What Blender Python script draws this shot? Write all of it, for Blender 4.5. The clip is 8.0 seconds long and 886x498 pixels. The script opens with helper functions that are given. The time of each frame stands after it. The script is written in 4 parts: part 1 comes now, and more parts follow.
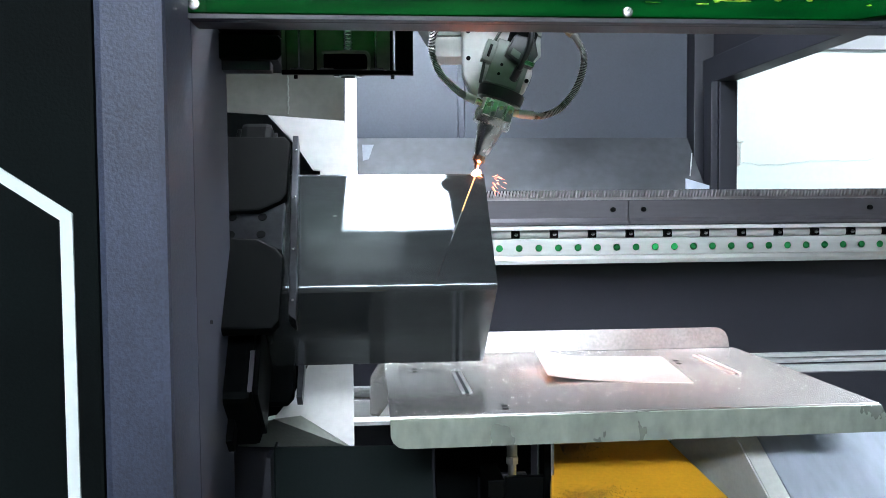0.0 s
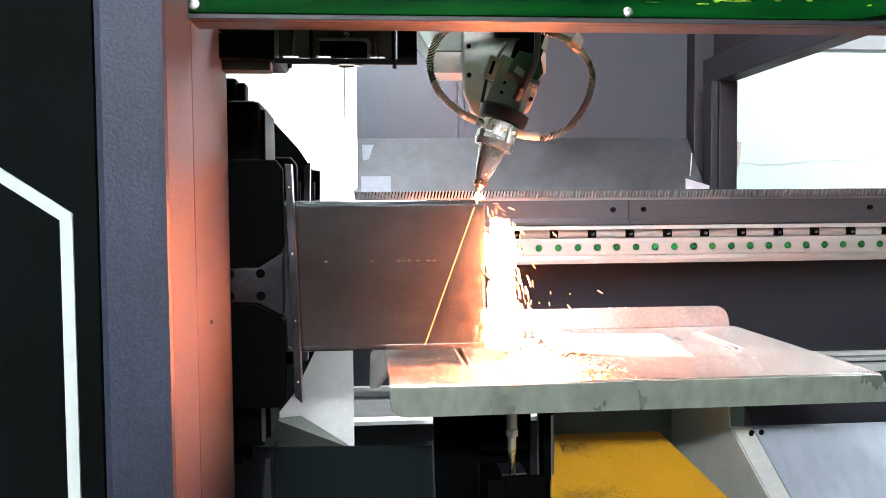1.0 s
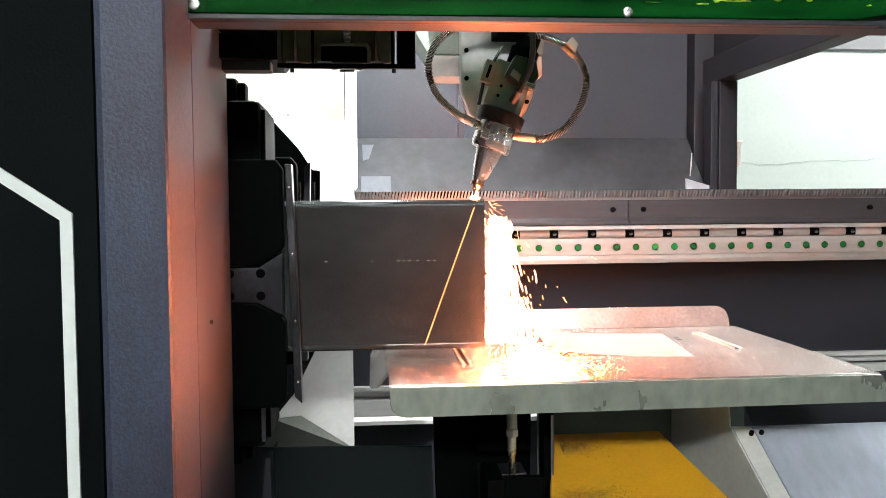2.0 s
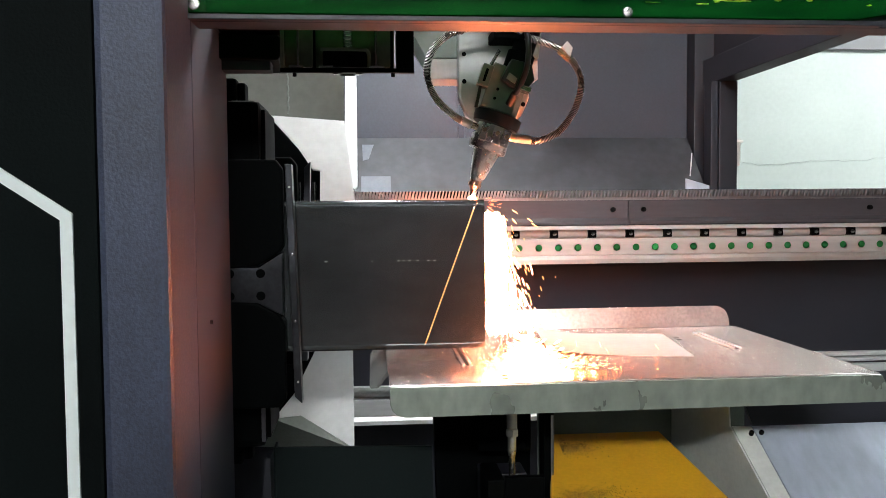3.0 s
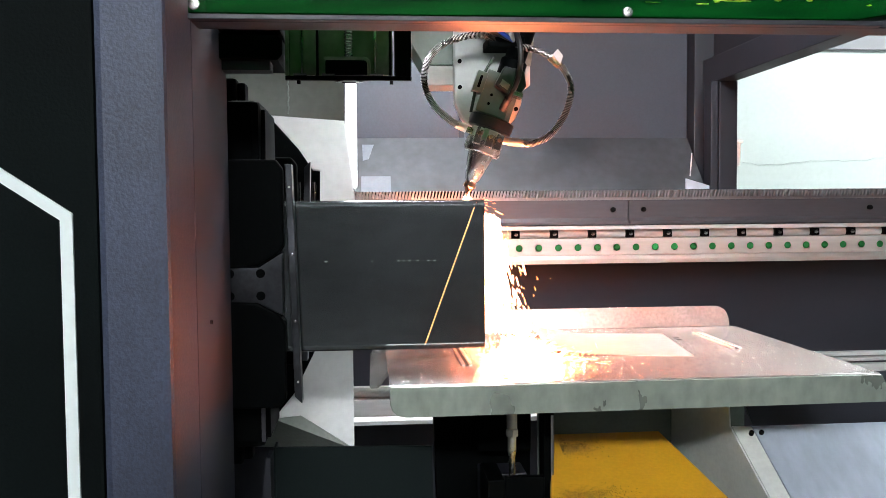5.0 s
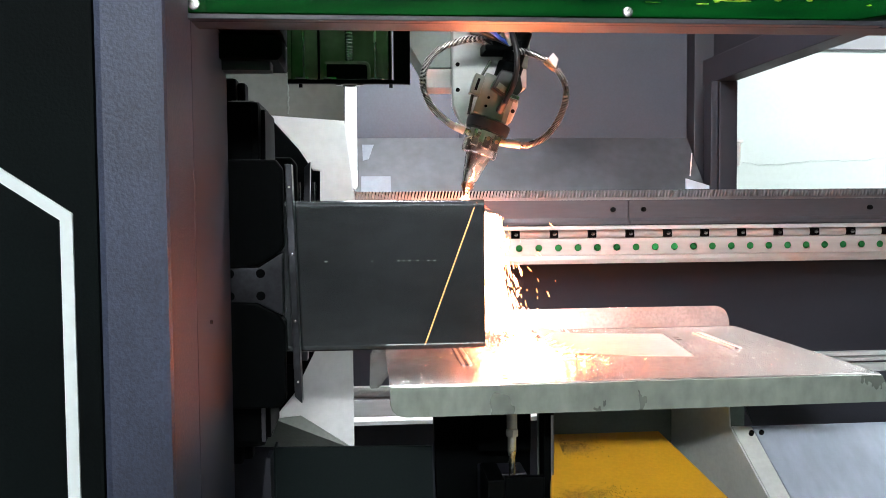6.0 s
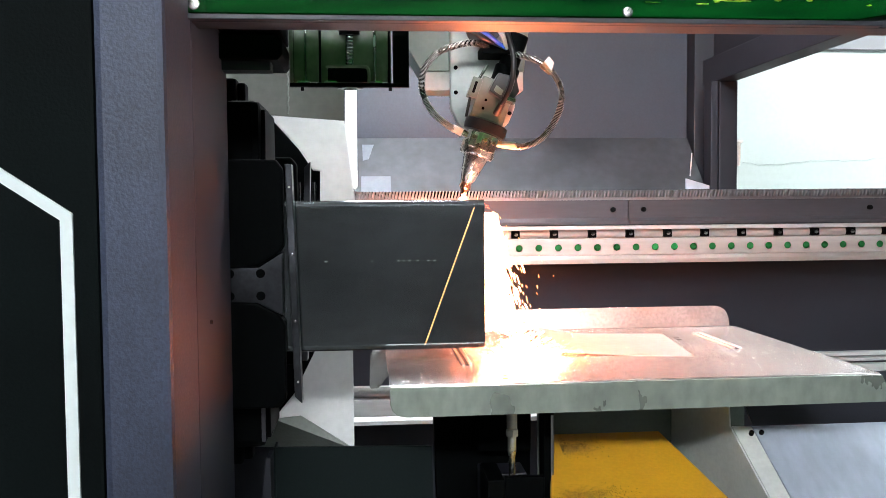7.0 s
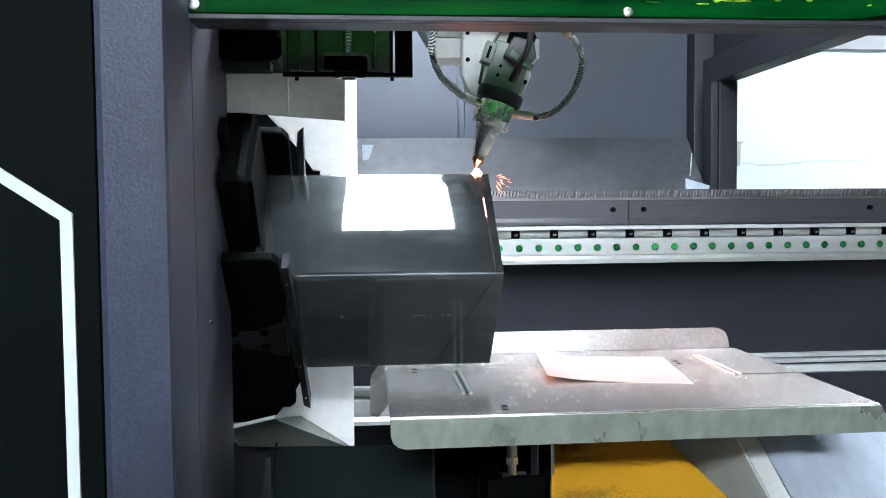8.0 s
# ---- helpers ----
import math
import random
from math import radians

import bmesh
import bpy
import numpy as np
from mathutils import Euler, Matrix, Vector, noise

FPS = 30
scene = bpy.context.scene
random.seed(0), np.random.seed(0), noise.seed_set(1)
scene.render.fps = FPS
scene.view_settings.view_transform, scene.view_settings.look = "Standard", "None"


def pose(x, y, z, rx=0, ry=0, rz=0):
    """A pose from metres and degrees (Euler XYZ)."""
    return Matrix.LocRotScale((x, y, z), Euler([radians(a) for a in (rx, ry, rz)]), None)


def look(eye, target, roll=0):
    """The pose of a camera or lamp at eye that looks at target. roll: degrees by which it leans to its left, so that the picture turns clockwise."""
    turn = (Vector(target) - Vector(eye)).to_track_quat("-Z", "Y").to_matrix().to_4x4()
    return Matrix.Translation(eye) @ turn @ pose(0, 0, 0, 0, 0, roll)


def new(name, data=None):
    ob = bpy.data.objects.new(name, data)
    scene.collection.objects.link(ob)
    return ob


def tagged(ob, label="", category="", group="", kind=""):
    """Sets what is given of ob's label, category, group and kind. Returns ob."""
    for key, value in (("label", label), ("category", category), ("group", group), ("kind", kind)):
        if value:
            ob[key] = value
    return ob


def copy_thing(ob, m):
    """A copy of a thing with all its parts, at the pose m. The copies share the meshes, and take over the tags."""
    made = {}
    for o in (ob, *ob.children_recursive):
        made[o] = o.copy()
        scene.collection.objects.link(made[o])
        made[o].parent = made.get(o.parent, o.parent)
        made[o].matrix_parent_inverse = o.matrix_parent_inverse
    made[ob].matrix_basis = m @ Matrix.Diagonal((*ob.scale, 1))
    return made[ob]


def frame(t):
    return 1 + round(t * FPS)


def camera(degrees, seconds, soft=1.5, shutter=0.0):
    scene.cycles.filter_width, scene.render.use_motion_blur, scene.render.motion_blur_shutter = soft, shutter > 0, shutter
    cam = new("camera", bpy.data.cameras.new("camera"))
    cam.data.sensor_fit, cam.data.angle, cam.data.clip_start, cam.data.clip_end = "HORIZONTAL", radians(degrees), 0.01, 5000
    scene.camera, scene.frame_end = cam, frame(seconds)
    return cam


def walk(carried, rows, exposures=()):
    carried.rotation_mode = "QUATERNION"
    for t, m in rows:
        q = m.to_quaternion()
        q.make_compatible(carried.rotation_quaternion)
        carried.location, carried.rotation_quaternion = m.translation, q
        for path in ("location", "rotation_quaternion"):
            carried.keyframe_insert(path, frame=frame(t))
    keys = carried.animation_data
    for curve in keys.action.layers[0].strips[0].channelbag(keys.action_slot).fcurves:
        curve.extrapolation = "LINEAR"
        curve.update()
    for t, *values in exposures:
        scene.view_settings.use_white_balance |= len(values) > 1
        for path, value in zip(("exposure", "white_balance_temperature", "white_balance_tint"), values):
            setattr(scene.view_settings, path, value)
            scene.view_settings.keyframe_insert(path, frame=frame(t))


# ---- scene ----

# camera: stands still in front of the cutting machine
cam = camera(55.19, 8.0, soft=0.8, shutter=0.0)
EYE = look((0, 0, 1.30), (0.17408, 1.98996, 1.20130), -0.485)
walk(cam, [(0.0, EYE), (8.0, EYE)], [(0.0, 0.30, 6080, 10), (0.6, 0.31, 6080, 10), (1.0, 0.26, 6500, 10), (1.6, 0.15, 7050, 10), (2.8, -0.36, 6780, 10), (3.5, -0.2, 6760, 10),
     (4.2, -0.06, 6650, 10), (6.4, 0.12, 6500, 10), (7.2, 0.15, 6400, 10), (7.6, 0.30, 6080, 10), (8.0, 0.30, 6080, 10)])

# world: the hall is closed, so only a faint grey
world = bpy.data.worlds.new("hall_air")
scene.world = world
world.use_nodes = True
world.node_tree.nodes["Background"].inputs[0].default_value = (0.75, 0.85, 1.0, 1)
world.node_tree.nodes["Background"].inputs[1].default_value = 0.05
scene.view_settings.exposure = 0.0

LAMP_PANEL = 98.0       # the panel under the roof of the bay
LAMP_FLOOD = 470.0      # the added floodlight beside the post
LAMP_SPOT = 1500.0     # the added spotlight over the chuck
LAMP_PENDANT = 92.0     # the added lamps behind the camera
LAMP_HALL = 168.0       # the added ceiling lamps of the hall
HOT = 480.0             # glowing steel

AXIS_Y, AXIS_Z = 1.557, 1.185      # axis of the tube and chuck
SIDE = 0.255                       # side of the square tube


# ---------------------------------------------------------------- materials
def mat(name, color, rough=0.5, metal=0.0, vary=0.12, scale=6.0, fine=120.0, bump=0.05, stain=None, coat=0.0,
        stretch=(1, 1, 1), rough_vary=0.12, amount=0.5, spec=0.5):
    """A painted or metal surface with stains at a large scale and grain at a small one."""
    m = bpy.data.materials.new(name)
    m.use_nodes = True
    n, l = m.node_tree.nodes, m.node_tree.links
    b = n["Principled BSDF"]
    co = n.new("ShaderNodeTexCoord")
    mp = n.new("ShaderNodeMapping")
    mp.inputs["Scale"].default_value = stretch
    l.new(co.outputs["Object"], mp.inputs["Vector"])
    big = n.new("ShaderNodeTexNoise")
    big.inputs["Scale"].default_value, big.inputs["Detail"].default_value = scale, 6
    small = n.new("ShaderNodeTexNoise")
    small.inputs["Scale"].default_value, small.inputs["Detail"].default_value = fine, 3
    l.new(mp.outputs[0], big.inputs["Vector"])
    l.new(mp.outputs[0], small.inputs["Vector"])
    ramp = n.new("ShaderNodeValToRGB")
    dark = stain or tuple(c * (1 - 2.2 * vary) for c in color)
    ramp.color_ramp.elements[0].position, ramp.color_ramp.elements[1].position = 0.5 - amount * 0.4, 0.5 + amount * 0.25
    ramp.color_ramp.elements[0].color, ramp.color_ramp.elements[1].color = (*dark, 1), (*color, 1)
    l.new(big.outputs["Fac"], ramp.inputs["Fac"])
    mix = n.new("ShaderNodeMix")
    mix.data_type, mix.blend_type = "RGBA", "MULTIPLY"
    mix.inputs["Factor"].default_value = min(1.0, vary * 2.5)
    l.new(ramp.outputs["Color"], mix.inputs[6])
    r2 = n.new("ShaderNodeValToRGB")
    r2.color_ramp.elements[0].position, r2.color_ramp.elements[1].position = 0.3, 0.7
    r2.color_ramp.elements[0].color, r2.color_ramp.elements[1].color = (0.55, 0.55, 0.55, 1), (1, 1, 1, 1)
    l.new(small.outputs["Fac"], r2.inputs["Fac"])
    l.new(r2.outputs["Color"], mix.inputs[7])
    l.new(mix.outputs[2], b.inputs["Base Color"])
    rr = n.new("ShaderNodeMapRange")
    rr.inputs["To Min"].default_value, rr.inputs["To Max"].default_value = max(0.03, rough - rough_vary), min(1, rough + rough_vary)
    l.new(big.outputs["Fac"], rr.inputs["Value"])
    l.new(rr.outputs[0], b.inputs["Roughness"])
    b.inputs["Metallic"].default_value = metal
    b.inputs["Coat Weight"].default_value = coat
    b.inputs["Specular IOR Level"].default_value = spec
    if bump:
        bp = n.new("ShaderNodeBump")
        bp.inputs["Strength"].default_value, bp.inputs["Distance"].default_value = bump, 0.002
        l.new(small.outputs["Fac"], bp.inputs["Height"])
        l.new(bp.outputs[0], b.inputs["Normal"])
    return m


def glow(name, color, strength):
    m = bpy.data.materials.new(name)
    m.use_nodes = True
    b = m.node_tree.nodes["Principled BSDF"]
    b.inputs["Base Color"].default_value = (0.02, 0.02, 0.02, 1)
    b.inputs["Emission Color"].default_value = (*color, 1)
    b.inputs["Emission Strength"].default_value = strength
    return m


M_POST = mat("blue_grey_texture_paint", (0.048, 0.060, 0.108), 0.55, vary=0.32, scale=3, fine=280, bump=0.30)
# post paint darkened: shade on the rear profile is put into the colour
M_REAR = mat("post_paint_in_shade", (0.033, 0.037, 0.060), 0.55, vary=0.2, scale=3, fine=620, bump=0.2)
M_DOOR = mat("charcoal_texture_paint", (0.0044, 0.0075, 0.0076), 0.7, spec=0.06, vary=0.32, scale=3, fine=280, bump=0.2)
M_STRIPE = mat("white_stripe_paint", (0.74, 0.80, 0.78), 0.5, vary=0.04, bump=0.05)
M_BED = mat("dark_machine_paint", (0.0195, 0.020, 0.028), 0.5, spec=0.35, vary=0.14, scale=2.5, fine=300, bump=0.15)
M_BACK = mat("slate_grey_paint", (0.034, 0.043, 0.060), 0.55, vary=0.12, scale=2.2, fine=160, bump=0.12)
M_CHUTE = mat("dusty_grey_paint", (0.058, 0.064, 0.073), 0.6, vary=0.24, scale=6, fine=30, bump=0.03, amount=0.6)
M_PATCH = mat("pale_blue_reflection", (0.13, 0.145, 0.17), 0.5, vary=0.1, scale=20, bump=0.03)
M_FRAME = mat("dark_frame_paint", (0.013, 0.0145, 0.022), 0.5, vary=0.08, scale=3, fine=300, bump=0.1)
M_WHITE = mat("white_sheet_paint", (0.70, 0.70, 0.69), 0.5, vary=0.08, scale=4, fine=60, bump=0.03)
M_SHADESHEET = mat("grey_green_sheet_shade", (0.165, 0.172, 0.15), 0.5, vary=0.12, scale=5, fine=60, bump=0.03)
# black steel; also stands in for shade in gaps, holes and grooves
M_BLACK = mat("black_steel_and_shade", (0.0013, 0.0018, 0.0019), 0.6, metal=0.0, spec=0.03, vary=0.1, scale=8, bump=0.08)
M_TUBE = mat("black_mill_scale_steel", (0.150, 0.166, 0.172), 0.15, metal=0.75, vary=0.27, scale=9, fine=60, bump=0.03,
             stretch=(0.35, 1, 1), rough_vary=0.06, amount=0.8)
M_STEEL = mat("ground_steel", (0.46, 0.46, 0.45), 0.26, metal=1.0, vary=0.12, scale=9, fine=140, bump=0.05, stretch=(1, 0.3, 1))
M_JAW = mat("worn_jaw_steel", (0.080, 0.083, 0.092), 0.33, metal=1.0, vary=0.2, scale=12, fine=110, bump=0.05)
M_TABLE = mat("worn_galvanised_steel", (0.70, 0.68, 0.66), 0.25, metal=0.66, vary=0.2, scale=6, fine=150, bump=0.10, amount=0.8, stain=(0.34, 0.31, 0.285), rough_vary=0.03)
M_SHEET = mat("bright_sheet_steel", (0.55, 0.54, 0.52), 0.40, metal=0.4, vary=0.08, scale=9, fine=70, bump=0.04)
M_FLANGE = mat("smudged_zinc_steel", (0.52, 0.585, 0.50), 0.28, metal=0.6, vary=0.24, scale=10, fine=45, bump=0.02, amount=1.2, stretch=(1, 1, 0.6), rough_vary=0.03)
M_RAIL = mat("rail_steel", (0.72, 0.725, 0.73), 0.38, metal=0.35, vary=0.10, scale=6, fine=90, bump=0.03, stretch=(0.2, 1, 1))
M_RACKBAR = mat("burnished_bar_steel", (0.074, 0.072, 0.082), 0.4, metal=0.3, vary=0.10, scale=4, bump=0.03, stretch=(0.2, 1, 1))
M_RACK = mat("rack_steel", (0.42, 0.41, 0.42), 0.35, metal=0.8, vary=0.1, bump=0.02)
M_GREEN_CAP = mat("green_plastic_cap", (0.015, 0.30, 0.075), 0.5, vary=0.05, bump=0.0)
M_CHROME = mat("polished_nozzle_steel", (0.80, 0.78, 0.74), 0.27, metal=1.0, vary=0.06, scale=20, bump=0.02)
M_CONDUIT = mat("bright_conduit_steel", (0.70, 0.69, 0.67), 0.28, metal=0.75, vary=0.06, bump=0.02)
# head and carriage colours hold the green tint of light through the acrylic
M_HEADGREY = mat("green_tinted_cast_paint", (0.115, 0.150, 0.122), 0.45, vary=0.10, scale=9, bump=0.06)
M_HEADWHITE = mat("pale_grey_cast_paint", (0.43, 0.44, 0.42), 0.42, vary=0.07, scale=9, bump=0.05)
M_HEADBODY = mat("light_green_tinted_cast_paint", (0.135, 0.162, 0.135), 0.42, vary=0.12, scale=14, fine=90, bump=0.06)
M_CARRIAGE = mat("glossy_olive_cast_paint", (0.105, 0.125, 0.085), 0.22, vary=0.2, scale=12, fine=60, bump=0.05)
M_COPPER = mat("copper_nozzle", (0.72, 0.40, 0.26), 0.25, metal=1.0, vary=0.08, bump=0.02)
M_RUBBER = mat("black_rubber", (0.007, 0.007, 0.008), 0.4, vary=0.05, bump=0.05)
M_YELLOW = mat("yellow_chute_paint", (0.84, 0.43, 0.020), 0.45, vary=0.08, scale=5, fine=150, bump=0.06)
M_SOOT = mat("soot", (0.03, 0.022, 0.012), 0.8, vary=0.1, bump=0.1)
M_BRACKET = mat("ivory_bracket_paint", (0.70, 0.72, 0.67), 0.5, vary=0.08, scale=6, bump=0.05)
M_COVER = mat("black_green_cover_paint", (0.006, 0.0105, 0.0105), 0.55, vary=0.12, scale=3, fine=200, bump=0.1, spec=0.12)
M_OLIVE = mat("grey_green_shade_and_marks", (0.25, 0.275, 0.245), 0.5, vary=0.12, scale=4, bump=0.06)
M_BLUEPANEL = mat("blue_grey_sheet_paint", (0.47, 0.53, 0.62), 0.45, vary=0.12, scale=7, fine=50, bump=0.04, stretch=(1, 0.4, 0.4))
M_HALLWALL = mat("whitewashed_wall", (0.42, 0.47, 0.445), 0.8, vary=0.05, scale=1.1, fine=30, bump=0.2)
M_CRACK = mat("cracked_plaster", (0.36, 0.415, 0.385), 0.8, vary=0.1, bump=0.1)
M_GREYWALL = mat("grey_hall_wall", (0.075, 0.08, 0.083), 0.8, vary=0.08, scale=1.1, fine=30, bump=0.2)
M_CONCRETE = mat("hall_concrete", (0.20, 0.205, 0.195), 0.6, vary=0.12, scale=1.2, fine=40, bump=0.2)
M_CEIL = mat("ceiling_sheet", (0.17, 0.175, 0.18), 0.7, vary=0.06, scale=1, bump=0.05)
M_DIFFUSER = glow("lamp_diffuser", (0.90, 0.96, 1.0), LAMP_PANEL)
M_DIMGLOW = glow("added_dim_glow", (0.90, 0.96, 1.0), 2.5)
M_FLOODLENS = glow("floodlight_lens", (0.92, 0.96, 1.0), 60.0)
M_PENDANT = glow("pendant_lamp_diffuser", (0.90, 0.96, 1.0), LAMP_PENDANT)
M_HALLLAMP = glow("hall_lamp_diffuser", (0.90, 0.96, 1.0), LAMP_HALL)
M_HOT = glow("white_hot_steel", (1.0, 0.25, 0.105), HOT)
M_EMBER = glow("ember", (1.0, 0.34, 0.11), 9.0)
M_SPRAY = glow("red_hot_steel", (1.0, 0.17, 0.07), 7.0)
M_KERF = glow("glowing_kerf", (1.0, 0.38, 0.13), 4.5)
M_STREAK = mat("yellow_green_reflection", (0.45, 0.70, 0.02), 0.4, vary=0.15, scale=30, bump=0.02)
M_BLUE = mat("blue_hose", (0.02, 0.08, 0.50), 0.4, vary=0.05, bump=0.0)
M_BRASS = mat("brass_fitting", (0.62, 0.50, 0.33), 0.28, metal=0.95, vary=0.08, bump=0.02)

m = bpy.data.materials.new("green_acrylic")
m.use_nodes = True
nt = m.node_tree
nt.nodes.remove(nt.nodes["Principled BSDF"])
clear, gloss, body, mix1, mix2 = (nt.nodes.new(k) for k in ("ShaderNodeBsdfTransparent", "ShaderNodeBsdfGlossy", "ShaderNodeBsdfDiffuse", "ShaderNodeMixShader", "ShaderNodeMixShader"))
clear.inputs["Color"].default_value = (0.015, 0.42, 0.075, 1)
gloss.inputs["Roughness"].default_value = 0.06
nz = nt.nodes.new("ShaderNodeTexNoise")
nz.inputs["Scale"].default_value = 9
nr = nt.nodes.new("ShaderNodeValToRGB")
nr.color_ramp.elements[0].color, nr.color_ramp.elements[1].color = (0.001, 0.040, 0.008, 1), (0.005, 0.13, 0.020, 1)
nr.color_ramp.elements[0].position, nr.color_ramp.elements[1].position = 0.35, 0.65
nt.links.new(nz.outputs["Fac"], nr.inputs["Fac"])
nt.links.new(nr.outputs["Color"], body.inputs["Color"])
mix1.inputs["Fac"].default_value, mix2.inputs["Fac"].default_value = 0.55, 0.05
nt.links.new(clear.outputs[0], mix1.inputs[1])
nt.links.new(body.outputs[0], mix1.inputs[2])
nt.links.new(mix1.outputs[0], mix2.inputs[1])
nt.links.new(gloss.outputs[0], mix2.inputs[2])
nt.links.new(mix2.outputs[0], nt.nodes["Material Output"].inputs["Surface"])
M_ACRYLIC = m


# ---------------------------------------------------------------- mesh helpers
ORIGIN = {}


def thing(name, at, label, category, group="", kind=""):
    e = new(name)
    e.empty_display_size = 0.05
    e.location = at
    ORIGIN[e.name] = Vector(at)
    return tagged(e, label, category, group, kind)


def part(name, bm, material, parent, label="", smooth=False):
    """One mesh under a thing or a part; bm is in world metres at the thing's first place."""
    o = ORIGIN[parent.name]
    bmesh.ops.translate(bm, verts=bm.verts, vec=-o)
    bmesh.ops.recalc_face_normals(bm, faces=bm.faces)
    me = bpy.data.meshes.new(name)
    bm.to_mesh(me)
    bm.free()
    me.materials.append(material)
    if smooth:
        me.shade_smooth()
        me.set_sharp_from_angle(angle=radians(35))
    ob = new(name, me)
    ob.parent = parent
    ORIGIN[ob.name] = o
    return tagged(ob, label)


def solid(name, bm, material, label, category, group="", kind="", at=(0, 0, 0), smooth=False):
    """A top-level thing of one mesh."""
    bmesh.ops.translate(bm, verts=bm.verts, vec=-Vector(at))
    bmesh.ops.recalc_face_normals(bm, faces=bm.faces)
    me = bpy.data.meshes.new(name)
    bm.to_mesh(me)
    bm.free()
    me.materials.append(material)
    if smooth:
        me.shade_smooth()
        me.set_sharp_from_angle(angle=radians(35))
    ob = new(name, me)
    ob.location = at
    ORIGIN[ob.name] = Vector(at)
    return tagged(ob, label, category, group, kind)


def join(bm, other, matrix=None):
    if matrix is not None:
        bmesh.ops.transform(other, matrix=matrix, verts=other.verts)
    me = bpy.data.meshes.new("join")
    other.to_mesh(me)
    other.free()
    bm.from_mesh(me)
    bpy.data.meshes.remove(me)
    return bm


def box(x0, x1, y0, y1, z0, z1, bevel=0.0, bm=None):
    b = bmesh.new()
    bmesh.ops.create_cube(b, size=1, matrix=Matrix.Translation(((x0 + x1) / 2, (y0 + y1) / 2, (z0 + z1) / 2))
                          @ Matrix.Diagonal((abs(x1 - x0), abs(y1 - y0), abs(z1 - z0), 1)))
    if bevel:
        bmesh.ops.bevel(b, geom=b.edges[:], offset=bevel, segments=2, affect="EDGES", profile=0.6)
    return b if bm is None else join(bm, b)


def prism(points, axis, a, c, bevel=0.0, bm=None):
    """A polygon pushed from a to c along an axis: points are (x, z) for y, (y, z) for x, (x, y) for z."""
    b = bmesh.new()

    def spot(p, h):
        return {"y": (p[0], h, p[1]), "x": (h, p[0], p[1]), "z": (p[0], p[1], h)}[axis]
    lo, hi = [b.verts.new(spot(p, a)) for p in points], [b.verts.new(spot(p, c)) for p in points]
    b.faces.new(lo)
    b.faces.new(hi)
    for i in range(len(points)):
        j = (i + 1) % len(points)
        b.faces.new((lo[i], lo[j], hi[j], hi[i]))
    bmesh.ops.recalc_face_normals(b, faces=b.faces)
    if bevel:
        bmesh.ops.bevel(b, geom=b.edges[:], offset=bevel, segments=2, affect="EDGES", profile=0.6)
    return b if bm is None else join(bm, b)


def cyl(p, q, r, r2=None, seg=24, bevel=0.0, bm=None):
    p, q = Vector(p), Vector(q)
    b = bmesh.new()
    turn = (q - p).to_track_quat("Z", "Y").to_matrix().to_4x4()
    bmesh.ops.create_cone(b, cap_ends=True, segments=seg, radius1=r, radius2=r if r2 is None else r2, depth=(q - p).length,
                          matrix=Matrix.Translation((p + q) / 2) @ turn)
    if bevel:
        rim = [e for e in b.edges if any(len(f.verts) > 4 for f in e.link_faces)]
        bmesh.ops.bevel(b, geom=rim, offset=bevel, segments=2, affect="EDGES", profile=0.6)
    return b if bm is None else join(bm, b)


def lathe(profile, p, q, seg=32, bm=None):
    """Rings (height, radius) turned about the line from p towards q."""
    p, q = Vector(p), Vector(q)
    turn = Matrix.Translation(p) @ (q - p).to_track_quat("Z", "Y").to_matrix().to_4x4()
    b = bmesh.new()
    rings = [[b.verts.new(turn @ Vector((r * math.cos(2 * math.pi * i / seg), r * math.sin(2 * math.pi * i / seg), h)))
              for i in range(seg)] for h, r in profile]
    for s, t in zip(rings, rings[1:]):
        for i in range(seg):
            b.faces.new((s[i], s[(i + 1) % seg], t[(i + 1) % seg], t[i]))
    b.faces.new(rings[0])
    b.faces.new(rings[-1])
    return b if bm is None else join(bm, b)


def curve(points, n):
    """A smooth line through points."""
    pts = [Vector(p) for p in points]
    pts = [pts[0] * 2 - pts[1]] + pts + [pts[-1] * 2 - pts[-2]]
    out = []
    for i in range(1, len(pts) - 2):
        a, b2, c, d = pts[i - 1:i + 3]
        for k in range(n):
            t = k / n
            out.append(0.5 * (2 * b2 + (c - a) * t + (2 * a - 5 * b2 + 4 * c - d) * t * t + (3 * b2 - a - 3 * c + d) * t ** 3))
    out.append(pts[-2])
    return out


def sweep(line, radius, seg=10, bm=None):
    """A hose along a line; radius is a number or a function of the ring's number."""
    b = bmesh.new()
    rings = []
    for i, p in enumerate(line):
        d = (line[min(i + 1, len(line) - 1)] - line[max(i - 1, 0)]).normalized()
        side = d.cross(Vector((0, 1, 0))).normalized()
        up = side.cross(d)
        r = radius(i) if callable(radius) else radius
        rings.append([b.verts.new(p + (side * math.cos(2 * math.pi * k / seg) + up * math.sin(2 * math.pi * k / seg)) * r)
                      for k in range(seg)])
    for s, t in zip(rings, rings[1:]):
        for k in range(seg):
            b.faces.new((s[k], s[(k + 1) % seg], t[(k + 1) % seg], t[k]))
    b.faces.new(rings[0])
    b.faces.new(rings[-1])
    return b if bm is None else join(bm, b)


def bolt(p, d, r=0.006, h=0.005):
    """A socket screw at p that stands out along d."""
    p, d = Vector(p), Vector(d).normalized()
    b = cyl(p - d * 0.002, p + d * h, r, seg=16, bevel=r * 0.15)
    return b


